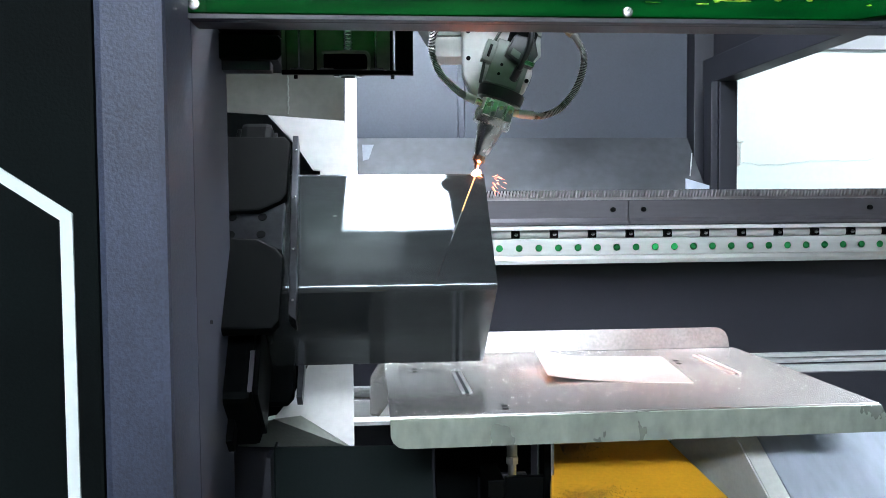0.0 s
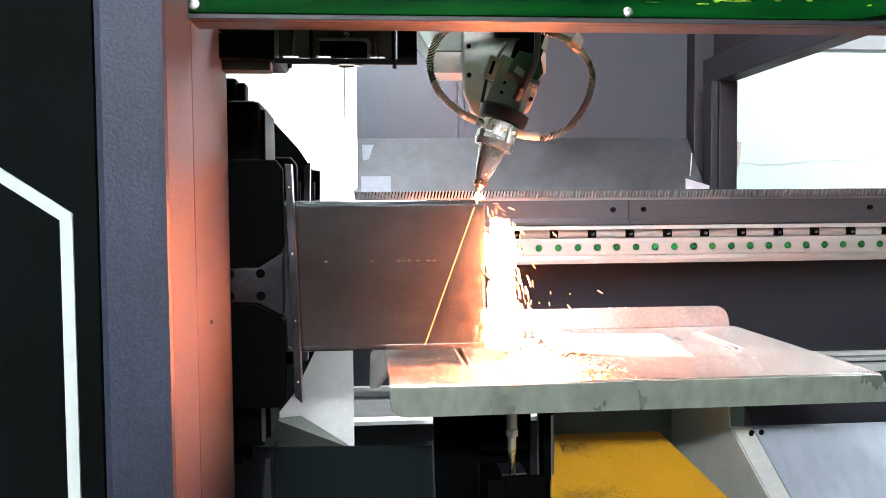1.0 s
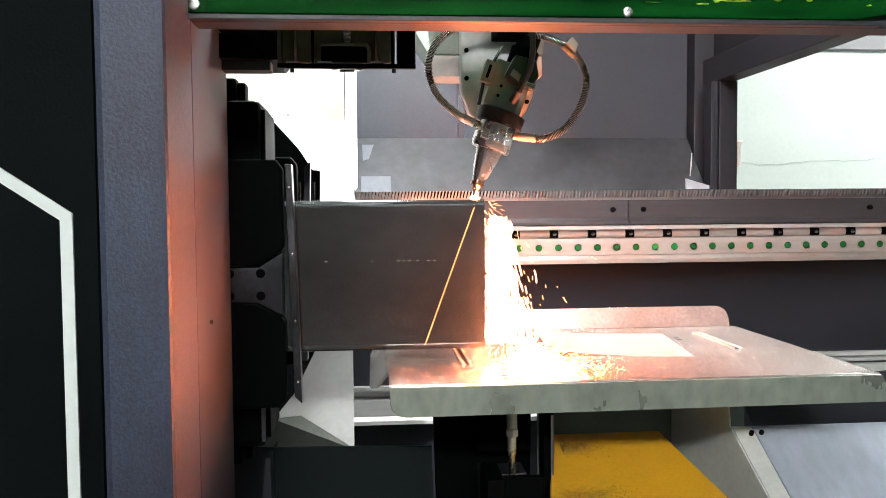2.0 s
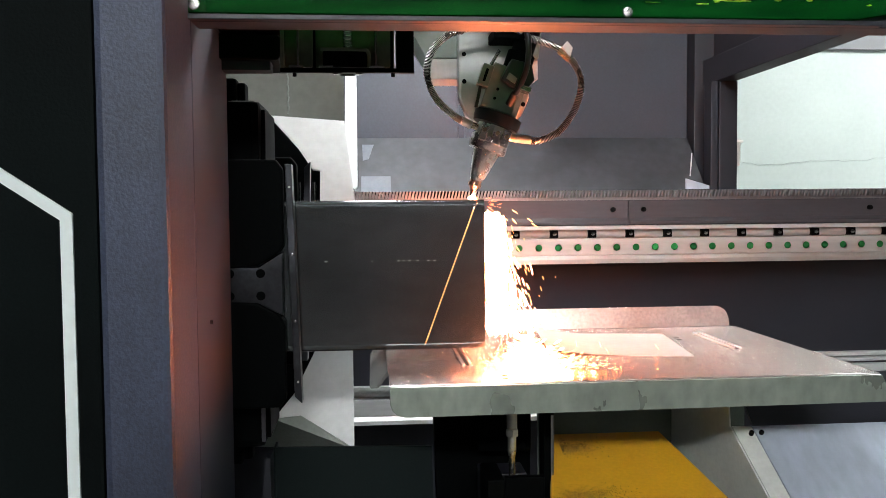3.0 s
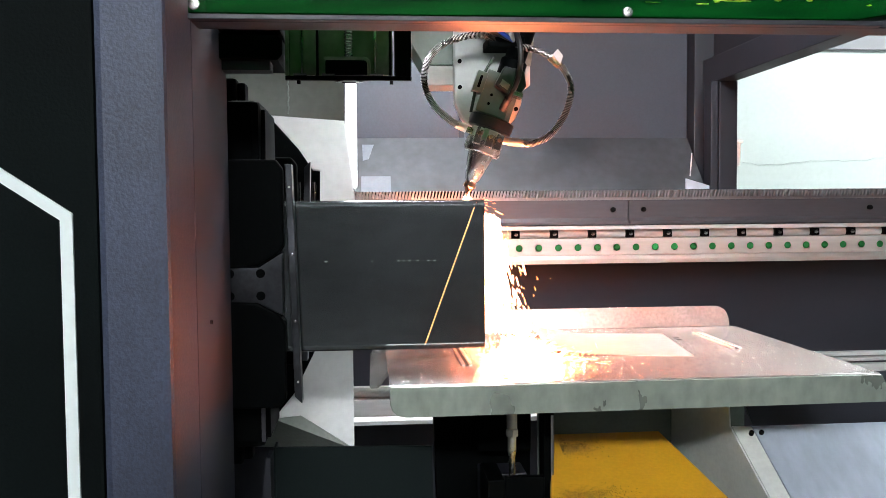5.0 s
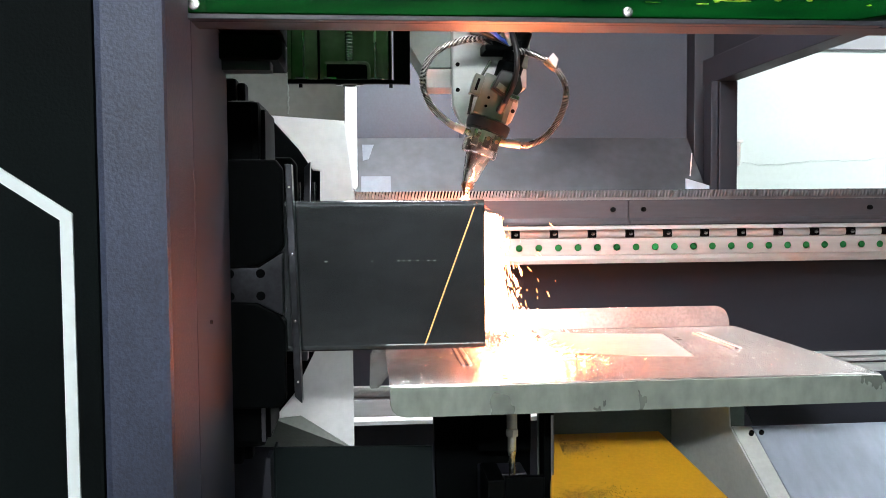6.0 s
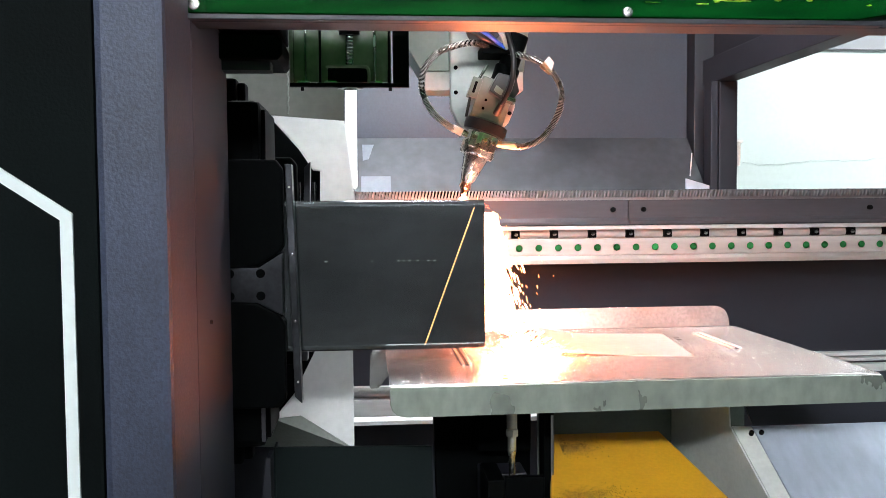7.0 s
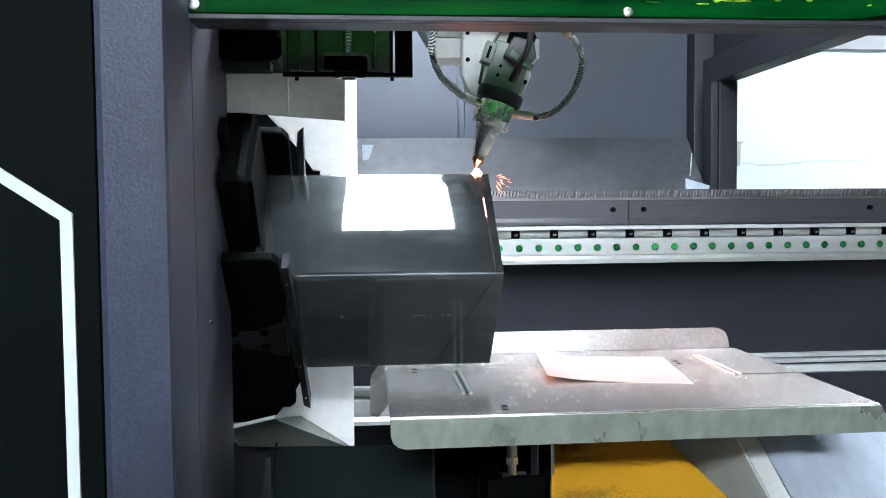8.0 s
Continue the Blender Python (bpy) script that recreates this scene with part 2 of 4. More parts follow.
# ---------------------------------------------------------------- hall
def hall():
    x0, x1, y0, y1, h = -5.0, 7.0, -4.5, 6.5, 4.2
    solid("floor", box(x0, x1, y0, y1, -0.2, 0.0), M_CONCRETE, "grey concrete workshop floor", "floor", kind="structure")
    solid("ceiling", box(x0, x1, y0, y1, h, h + 0.15), M_CEIL, "grey sheet ceiling of the workshop", "ceiling", kind="structure")
    north = solid("wall_north", box(x0, x1, y1, y1 + 0.2, 0, h), M_HALLWALL, "whitewashed workshop wall with a long crack", "wall", kind="structure")
    # a long crack with a hanging wire's course, and the darker upper band
    line = [Vector((2.95 + 0.065 * i, y1 - 0.004, 1.645 - 0.022 * math.sin(i * 0.21 + 0.6) - 0.012 * math.sin(i * 0.53) + 0.006 * math.sin(i * 2.3))) for i in range(34)]
    part("crack", sweep(line, lambda i: 0.0008 + 0.0014 * abs(math.sin(i * 1.7)), 6), M_CRACK, north)
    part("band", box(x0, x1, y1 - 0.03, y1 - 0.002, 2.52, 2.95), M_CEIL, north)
    solid("wall_south", box(x0, x1, y0 - 0.2, y0, 0, h), M_GREYWALL, "dim grey workshop wall", "wall", kind="structure")
    solid("wall_west", box(x0 - 0.2, x0, y0, y1, 0, h), M_GREYWALL, "dim grey workshop wall", "wall", kind="structure")
    solid("wall_east", box(x1, x1 + 0.2, y0, y1, 0, h), M_HALLWALL, "whitewashed workshop wall", "wall", kind="structure")
    back = front = None
    # unseen ceiling lamps added to brighten the north wall
    for x, y in ((3.8, 4.2), (5.2, 4.8)):
        if back is None:
            back = thing("added_ceiling_light", (x, y, h), "unseen flat ceiling light added to brighten the north wall", "ceiling light", "hall lights")
            part("housing", box(x - 0.48, x + 0.48, y - 0.28, y + 0.28, h - 0.07, h), M_CEIL, back)
            part("diffuser", box(x - 0.45, x + 0.45, y - 0.25, y + 0.25, h - 0.082, h - 0.072), M_HALLLAMP, back)
        else:
            copy_thing(back, pose(x, y, h))
    # unseen lamps added behind the camera to light the machine's front
    for x, y in ((-1.3, -4.0), (-0.25, -4.0), (0.8, -4.0)):
        if front is None:
            front = thing("added_pendant_light", (x, y, h), "unseen white pendant light on two rods, added behind the camera", "pendant light", "pendant lights")
            part("housing", box(x - 0.48, x + 0.48, y - 0.32, y - 0.262, 3.25, 3.85, 0.004), M_CEIL, front)
            part("diffuser", box(x - 0.45, x + 0.45, y - 0.26, y - 0.25, 3.29, 3.81), M_PENDANT, front)
            for dx in (-0.4, 0.4):
                part("rod", cyl((x + dx, y - 0.29, 3.85), (x + dx, y - 0.29, h), 0.01, seg=10), M_STEEL, front)
        else:
            copy_thing(front, pose(x, y, h))
    # the lit panel under the roof of the bay
    t = thing("panel_light", (0.09, 2.0, 2.4), "wide white panel light under the machine roof, lit", "ceiling light")
    part("housing", box(-0.12, 0.30, 1.71, 2.32, 2.345, 2.398, 0.004), M_CEIL, t)
    part("diffuser", box(-0.10, 0.28, 1.73, 2.30, 2.333, 2.343), M_DIFFUSER, t)
    # unseen sheet added to keep the panel's light off the right wall
    part("light_block_sheet", box(0.304, 0.308, 2.15, 2.83, 1.96, 2.395), M_FRAME, t)
    # unseen dim glow added so the tube's top face mirrors grey
    part("dim_glow_housing", box(-0.12, 0.30, 1.455, 1.7085, 2.345, 2.38, 0.004), M_CEIL, t)
    part("dim_glow_strip", box(-0.10, 0.28, 1.465, 1.725, 2.335, 2.343), M_DIMGLOW, t, "dim glowing strip added for the tube's reflection")
    # unseen floodlight added to light the housing's upper sheet, over the carriage
    t = thing("floodlight", (-0.19, 1.29, 2.4), "unseen floodlight added to light the upper housing sheet", "floodlight")
    part("housing", box(-0.223, -0.150, 1.262, 1.318, 2.30, 2.34, 0.003), M_CEIL, t)
    part("lens", box(-0.219, -0.154, 1.270, 1.310, 2.29, 2.299, 0.001), M_FLOODLENS, t)
    part("hanger", cyl((-0.187, 1.29, 2.34), (-0.187, 1.29, 4.2), 0.006, seg=10), M_STEEL, t)
    flood = bpy.data.lights.new("added_flood_beam", "SPOT")
    flood.energy, flood.color, flood.spot_size, flood.spot_blend, flood.shadow_soft_size = LAMP_FLOOD, (0.92, 0.96, 1.0), radians(27), 0.3, 0.012
    ob = new("added_flood_beam", flood)
    aim = Vector((-0.13, 1.85, 1.56)) - Vector((-0.187, 1.29, 2.284))
    ob.matrix_world = Matrix.Translation((-0.187, 1.29, 2.284)) @ aim.to_track_quat("-Z", "Y").to_matrix().to_4x4()
    # unseen spotlight added; its shutters are set to fit the tube's bright rectangle
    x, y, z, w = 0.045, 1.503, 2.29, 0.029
    t = thing("added_spotlight", (x, y, 2.345), "unseen spotlight added to cast a bright rectangle on the tube", "spotlight")
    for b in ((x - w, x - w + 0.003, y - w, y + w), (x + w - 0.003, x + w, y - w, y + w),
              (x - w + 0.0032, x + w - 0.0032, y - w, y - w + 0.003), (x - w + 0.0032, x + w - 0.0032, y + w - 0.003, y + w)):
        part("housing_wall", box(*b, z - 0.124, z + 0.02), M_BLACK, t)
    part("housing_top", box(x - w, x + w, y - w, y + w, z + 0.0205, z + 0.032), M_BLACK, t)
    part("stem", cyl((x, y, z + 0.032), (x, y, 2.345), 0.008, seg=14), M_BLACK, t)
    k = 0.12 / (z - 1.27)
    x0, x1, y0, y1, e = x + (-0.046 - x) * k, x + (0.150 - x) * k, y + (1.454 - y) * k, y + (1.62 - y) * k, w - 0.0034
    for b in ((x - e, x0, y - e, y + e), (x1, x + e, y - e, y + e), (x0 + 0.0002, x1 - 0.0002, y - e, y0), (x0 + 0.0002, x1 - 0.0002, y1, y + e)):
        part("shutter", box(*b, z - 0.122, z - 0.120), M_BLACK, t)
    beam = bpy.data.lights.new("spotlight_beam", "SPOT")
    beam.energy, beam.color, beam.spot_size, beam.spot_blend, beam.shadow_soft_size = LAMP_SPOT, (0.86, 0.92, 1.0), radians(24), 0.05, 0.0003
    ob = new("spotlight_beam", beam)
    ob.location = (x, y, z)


# ---------------------------------------------------------------- the machine's fixed body
def enclosure():
    t = thing("machine_door_panel", (-0.9, 0.985, 0), "charcoal machine front panel with a bent white stripe", "machine panel")
    part("panel", box(-1.9, -0.302, 0.978, 1.0, 0.0, 2.4, 0.004), M_DOOR, t)
    pts = [(-0.328, 0.0), (-0.3415, 0.0), (-0.3415, 1.289), (-1.2, 1.867), (-1.2, 1.884), (-0.328, 1.2965)]
    part("stripe", prism(pts, "y", 0.9745, 0.9785), M_STRIPE, t, "white painted stripe with a bend")

    t = thing("machine_corner_post", (-0.26, 1.18, 0), "blue-grey textured steel corner post of the machine", "post")
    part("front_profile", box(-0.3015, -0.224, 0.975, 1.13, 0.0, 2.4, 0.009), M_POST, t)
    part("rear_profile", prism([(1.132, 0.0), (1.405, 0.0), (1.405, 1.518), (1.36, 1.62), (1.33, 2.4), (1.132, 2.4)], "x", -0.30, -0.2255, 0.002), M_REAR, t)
    part("screw", bolt((-0.2245, 1.22, 1.14), (1, 0, 0), 0.003, 0.002), M_STEEL, t)

    t = thing("green_window_panel", (0.4, 1.12, 1.54), "glossy green laser-safety acrylic panel on a steel channel", "machine window")
    part("pane", prism([(-0.232, 1.549), (0.66, 1.549), (0.74, 1.562), (1.6, 1.60), (1.6, 1.70), (-0.232, 1.70)], "y", 1.108, 1.119), M_ACRYLIC, t)
    part("channel", box(-0.224, 0.86, 1.1215, 1.172, 1.5405, 1.585, 0.002), M_FRAME, t, "dark steel channel under the pane")
    part("edge_strip", box(-0.231, 0.70, 1.106, 1.121, 1.5405, 1.547, 0.001), M_FRAME, t)
    for x, z in ((-0.2165, 1.5585), (0.3445, 1.5555)):
        s = part("screw", lathe([(0, 0.0072), (0.002, 0.0072), (0.0032, 0.006), (0.0034, 0.0035), (0.0022, 0.003)], (x, 1.1085, z), (x, 1.0, z), 20), M_CHROME, t, smooth=True)
    # yellow-green streaks stand in for bright reflections on the pane
    rng = random.Random(4)
    for k in range(26):
        x = rng.choice((rng.uniform(0.155, 0.275), rng.uniform(0.155, 0.275), rng.uniform(0.44, 0.51), rng.uniform(0.30, 0.70)))
        w, z, h = rng.uniform(0.004, 0.022), rng.uniform(1.5670, 1.5760), rng.uniform(0.0004, 0.0013)
        pts = []
        for i in range(12):
            a = 2 * math.pi * i / 12
            pts.append((x + w / 2 * math.cos(a) * rng.uniform(0.6, 1.1), z + h * math.sin(a) * rng.uniform(0.4, 1.3)))
        part("reflection_streak", prism(pts, "y", 1.1068, 1.1082), M_STREAK, t, "yellow-green streak painted on as a reflection")

    # back of the cutting bay
    solid("wall_back_of_bay", box(-0.6, 1.15, 2.86, 2.90, 1.325, 2.40), M_BACK, "slate-grey painted sheet wall of the machine bay", "machine wall", kind="structure")
    t = thing("bay_wall_panel", (0.3, 2.855, 1.53), "slate-grey sheet panels with a dark vertical seam", "machine wall")
    part("panel", box(-0.5, 0.301, 2.84, 2.858, 1.53, 2.39, 0.002), M_BACK, t)
    part("panel", box(0.326, 1.092, 2.84, 2.858, 1.53, 2.39, 0.002), M_BACK, t)
    part("seam_strip", box(0.3045, 0.3245, 2.846, 2.858, 1.53, 2.39), M_BACK, t)
    # unseen roof added to keep the hall lamps off the post
    solid("added_bay_roof", box(-0.7, 1.3, 1.80, 2.95, 2.40, 2.43), M_FRAME, "unseen sheet roof added over the bay to block hall light", "machine roof", kind="structure")
    t = thing("sloping_dust_panel", (0.5, 2.7, 1.36), "dusty sloping grey sheet panel behind the rack", "machine panel")
    part("sheet", prism([(2.655, 1.330), (2.839, 1.531), (2.839, 1.519), (2.664, 1.325)], "x", -0.3, 1.092), M_CHUTE, t)
    # pale patches put bluish reflections on the sheet into colour
    part("patch", prism([(2.665, 1.3432), (2.718, 1.4000), (2.7195, 1.3985), (2.6665, 1.3417)], "x", -0.022, 0.072), M_PATCH, t, "pale patch painted on as a reflection")
    bm = bmesh.new()
    q = [(-0.018, 2.816, 1.5075), (0.020, 2.816, 1.5075), (0.002, 2.770, 1.4572), (-0.016, 2.766, 1.4528)]
    a, c = [bm.verts.new(p) for p in q], [bm.verts.new((p[0], p[1] + 0.002, p[2] - 0.002)) for p in q]
    bm.faces.new(a), bm.faces.new(c)
    for i in range(4):
        bm.faces.new((a[i], a[(i + 1) % 4], c[(i + 1) % 4], c[i]))
    part("patch", bm, M_PATCH, t, "pale patch painted on as a reflection")
    part("end_plate", prism([(1.015, 1.352), (1.015, 1.385), (1.092, 1.362), (1.092, 1.352)], "y", 2.643, 2.652), M_BLUEPANEL, t)

    # right-hand frame
    t = thing("bay_side_frame", (1.15, 2.2, 1.3), "dark grey welded box-section frame beside the bay", "machine frame")
    part("post", box(1.130, 1.191, 2.66, 2.72, 1.325, 1.6985, 0.003), M_FRAME, t)
    part("post", box(1.1035, 1.127, 2.662, 2.72, 1.325, 1.6985, 0.002), M_FRAME, t)
    part("rear_post", box(1.094, 1.164, 2.78, 2.855, 1.325, 2.40, 0.003), M_FRAME, t)
    part("beam", box(1.124, 1.193, 1.16, 2.858, 1.700, 1.783, 0.003), M_FRAME, t)
    part("upper_sheet", box(1.160, 1.168, 1.3, 2.858, 1.783, 2.40), M_BED, t)
    part("latch", box(1.1915, 1.207, 2.67, 2.69, 1.425, 1.50, 0.002), M_BRACKET, t)
    part("latch_knob", box(1.1915, 1.214, 2.665, 2.68, 1.500, 1.510, 0.002), M_BRACKET, t)
    part("cable_tie", cyl((1.05, 2.70, 1.395), (1.055, 2.70, 1.47), 0.0022, seg=8), M_WHITE, t)


def bed():
    t = thing("machine_bed", (0.6, 2.7, 0), "dark grey welded machine bed with side-mounted rails", "machine bed")
    part("body", box(-1.6, 3.6, 2.645, 3.4, 0.0, 1.325, 0.004), M_BED, t)
    part("ledge", box(-1.6, 3.6, 2.618, 2.647, 0.742, 1.118, 0.003), M_BED, t)

    r = thing("gear_rack", (0.8, 2.62, 1.32), "toothed steel gear rack on a bolted steel bar", "gear rack")
    bm = box(-0.055, 2.6, 2.612, 2.65, 1.318, 1.3265)
    # about 260 slanted teeth, one closed block each
    verts, faces = [], []
    pitch = 0.0102
    for i in range(int(2.64 / pitch)):
        x = -0.053 + i * pitch
        base = len(verts)
        for y, sh in ((2.602, 0.0), (2.648, 0.004)):
            for dx, z in ((0.0, 1.3262), (0.0062, 1.3262), (0.0050, 1.3485), (0.0018, 1.3485)):
                lean = (z - 1.3262) * 0.22
                verts.append((x + dx + sh + lean, y, z))
        faces += [[base + k for k in f] for f in ((0, 1, 2, 3), (7, 6, 5, 4), (0, 4, 5, 1), (1, 5, 6, 2), (2, 6, 7, 3), (3, 7, 4, 0))]
    me = bpy.data.meshes.new("teeth")
    me.from_pydata([Vector(v) - ORIGIN[r.name] for v in verts], [], faces)
    me.materials.append(M_RACK)
    teeth = new("teeth", me)
    teeth.parent = r
    tagged(teeth, "slanted ground steel teeth", kind="stuff")
    part("rack_body", bm, M_RACK, r)
    # black strip puts the shade between the teeth into colour
    part("gap_shade_strip", box(-0.055, 2.6, 2.6495, 2.6535, 1.3265, 1.3475), M_BLACK, r)
    for x0, x1 in ((-0.055, 0.8125), (0.8155, 2.3)):
        b = part("bar", prism([(2.606, 1.3175), (2.606, 1.262), (2.598, 1.250), (2.598, 1.241), (2.646, 1.241), (2.646, 1.3175)], "x", x0, x1), M_RACKBAR, r, "dark burnished steel bar")
    for x in (0.763, 0.861, 1.608):
        part("bolt", bolt((x, 2.606, 1.288), (0, -1, 0), 0.0075, 0.012), M_BLACK, r, smooth=True)

    for k, (dz, xa, xb) in enumerate(((0.0, -0.30, 2.3), (-0.490, -0.30, 0.9), (-0.416, 1.0, 2.3))):
        g = thing("linear_rail", (0.8, 2.62, 1.17 + dz), "ground steel guide rail with green hole caps" if k == 0 else "lower ground steel guide rail with green hole caps", "guide rail", "bed rails")
        part("top_strip", box(xa, xb, 2.594, 2.646, 1.2255 + dz, 1.2375 + dz, 0.001), M_RAIL, g)
        part("web", cyl((xa, 2.629, 1.2115 + dz), (xb, 2.629, 1.2115 + dz), 0.014, seg=20), M_RAIL, g, smooth=True)
        part("recess", box(xa, xb, 2.636, 2.648, 1.19 + dz, 1.226 + dz), M_BLACK, g)
        part("rail_face", box(xa, xb, 2.596, 2.646, 1.1455 + dz, 1.1975 + dz, 0.002), M_RAIL, g)
        part("foot_strip", prism([(2.590, 1.120 + dz), (2.590, 1.133 + dz), (2.598, 1.1445 + dz), (2.646, 1.1445 + dz), (2.646, 1.120 + dz)], "x", xa, xb), M_RAIL, g)
        clip_mesh = cap_mesh = None
        for i in range(-6, 22):
            x = 0.4555 + i * 0.1216
            if x < xa + 0.02 or x > xb - 0.05:
                continue
            if clip_mesh is None:
                o = part("clamp", box(x - 0.0125, x + 0.0125, 2.602, 2.637, 1.2, 1.2245, 0.002), M_BLACK, g, "black rail clamp")
                o.data.transform(Matrix.Translation((-(x - 0.8), 0, -(1.2115 - 1.17))))
                clip_mesh = o.data
                s = part("clamp_screw", bolt((x, 2.602, 1.2125), (0, -1, 0), 0.0055, 0.006), M_STEEL, g)
                s.data.transform(Matrix.Translation((-(x - 0.8), 0, -(1.2115 - 1.17))))
                screw_mesh = s.data
            else:
                o, s = new("clamp", clip_mesh), new("clamp_screw", screw_mesh)
                tagged(o, "black rail clamp")
                o.parent = s.parent = g
            o.location = s.location = (x - 0.8, 0, 0.0415)
        for i in range(-14, 28):
            x = 0.588 + i * 0.0619
            if x < xa + 0.02 or x > xb - 0.05:
                continue
            if cap_mesh is None:
                o = part("hole_cap", lathe([(0.0, 0.0108), (0.0022, 0.0108), (0.003, 0.0095)], (x, 2.597, 1.168), (x, 2.0, 1.168), 20), M_GREEN_CAP, g)
                o.data.transform(Matrix.Translation((-(x - 0.8), 0, 0.002)))
                cap_mesh = o.data
            else:
                o = new("hole_cap", cap_mesh)
                o.parent = g
            o.location = (x - 0.8, 0, 0.0)


def chuck_housing():
    t = thing("chuck_housing", (-0.2, 1.9, 0.8), "white sheet-steel chuck housing with an angular opening", "machine housing")
    # the carriage's shade on this sheet is put into its grey-green colour
    part("upper_panel", prism([(-0.50, 2.1), (-0.05, 2.1), (-0.049, 1.488), (-0.211, 1.5005), (-0.50, 1.52)], "y", 1.85, 1.858), M_SHADESHEET, t, "upper sheet, shade put into its grey-green colour")
    bm = bmesh.new()
    top = [(-0.211, 1.4995), (-0.049, 1.487), (-0.026, 1.30), (-0.10, 1.30), (-0.10, 1.38), (-0.116, 1.382), (-0.146, 1.427)]
    a = [bm.verts.new((x, 1.85 - (1.4995 - z) * 0.35, z)) for x, z in top]
    c = [bm.verts.new((x, 1.862 - (1.4995 - z) * 0.35, z - 0.002)) for x, z in top]
    bm.faces.new(a), bm.faces.new(c)
    for i in range(len(top)):
        j = (i + 1) % len(top)
        bm.faces.new((a[i], a[j], c[j], c[i]))
    part("lower_slope", bm, M_WHITE, t)
    # tilted and given whiter paint to stand in for light on this edge
    bm = bmesh.new()
    edge = [(-0.0485, 2.1), (-0.027, 2.1), (-0.0225, 1.345), (-0.028, 1.338), (-0.046, 1.36), (-0.0485, 1.487)]
    a, c = ([bm.verts.new((x, 1.80 + (z - 1.34) * 0.5 + d, z)) for x, z in edge] for d in (0.0, 0.045))
    bm.faces.new(a), bm.faces.new(c)
    for i in range(len(edge)):
        j = (i + 1) % len(edge)
        bm.faces.new((a[i], a[j], c[j], c[i]))
    part("side_flange", bm, M_STRIPE, t)
    # weld seam and lower lip
    line = [Vector((-0.168 + 0.0010 * math.sin(i * 1.1) + 0.0006 * math.sin(i * 2.9), 1.849, 1.60 - i * 0.0035)) for i in range(29)]
    part("weld_seam", sweep(line, lambda i: 0.0010 + 0.0009 * abs(math.sin(i * 1.3)), 6), M_OLIVE, t)
    bm = bmesh.new()
    for pts in ([(-0.207, 1.819, 0.851), (-0.150, 1.820, 0.856), (-0.0365, 1.80, 0.786), (-0.0385, 1.888, 1.08), (-0.10, 1.888, 1.08), (-0.118, 1.862, 0.992), (-0.165, 1.834, 0.90)],):
        a = [bm.verts.new(p) for p in pts]
        c = [bm.verts.new((p[0], p[1] + 0.01, p[2] - 0.003)) for p in pts]
        bm.faces.new(a), bm.faces.new(c)
        for i in range(len(pts)):
            j = (i + 1) % len(pts)
            bm.faces.new((a[i], a[j], c[j], c[i]))
    part("lower_panel", bm, M_WHITE, t)
    # lip of the same white sheet; its shade is put into the colour
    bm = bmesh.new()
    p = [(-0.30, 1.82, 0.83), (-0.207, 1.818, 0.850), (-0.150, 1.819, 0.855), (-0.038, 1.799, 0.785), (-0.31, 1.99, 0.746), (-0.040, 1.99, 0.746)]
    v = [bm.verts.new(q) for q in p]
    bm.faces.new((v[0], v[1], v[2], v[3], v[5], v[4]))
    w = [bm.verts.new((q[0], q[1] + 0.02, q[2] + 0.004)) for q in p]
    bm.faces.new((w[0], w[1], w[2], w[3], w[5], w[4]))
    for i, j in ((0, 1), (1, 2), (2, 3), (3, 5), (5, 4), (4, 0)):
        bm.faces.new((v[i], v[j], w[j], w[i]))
    part("lower_lip", bm, M_OLIVE, t, "white folded lip, its shade put into a grey-green colour")
    # black sheets stand in for the shade inside the opening
    part("shade_back", box(-0.60, -0.06, 2.20, 2.22, 0.75, 1.75), M_BLACK, t)
    part("shade_side", box(-0.078, -0.06, 1.93, 2.20, 0.80, 1.60), M_BLACK, t)
    for x, r in ((-0.158, 0.006), (-0.124, 0.006), (-0.108, 0.004)):
        part("guide_rod", cyl((x, 1.99, 1.10), (x, 1.99, 1.36), r, seg=14), M_STEEL, t, smooth=True)
    part("pedestal", box(-0.60, -0.09, 2.02, 2.6, 0.0, 0.745), M_BED, t)

    t = thing("overhead_motor_block", (-0.2, 1.33, 1.52), "black motor block under the machine top", "motor")
    part("body", prism([(-0.40, 1.536), (-0.137, 1.530), (-0.130, 1.538), (-0.130, 1.562), (-0.137, 1.568), (-0.40, 1.574)], "y", 1.34, 1.48, 0.003), M_BLACK, t)
    part("mounting_plate", box(-0.236, -0.150, 1.36, 1.40, 1.517, 1.5355, 0.002), M_BED, t)
    part("hood", box(-0.40, -0.132, 1.32, 1.48, 1.574, 1.61, 0.004), M_BLACK, t)
    part("hanger", box(-0.40, -0.375, 1.42, 1.48, 1.61, 2.4), M_FRAME, t)


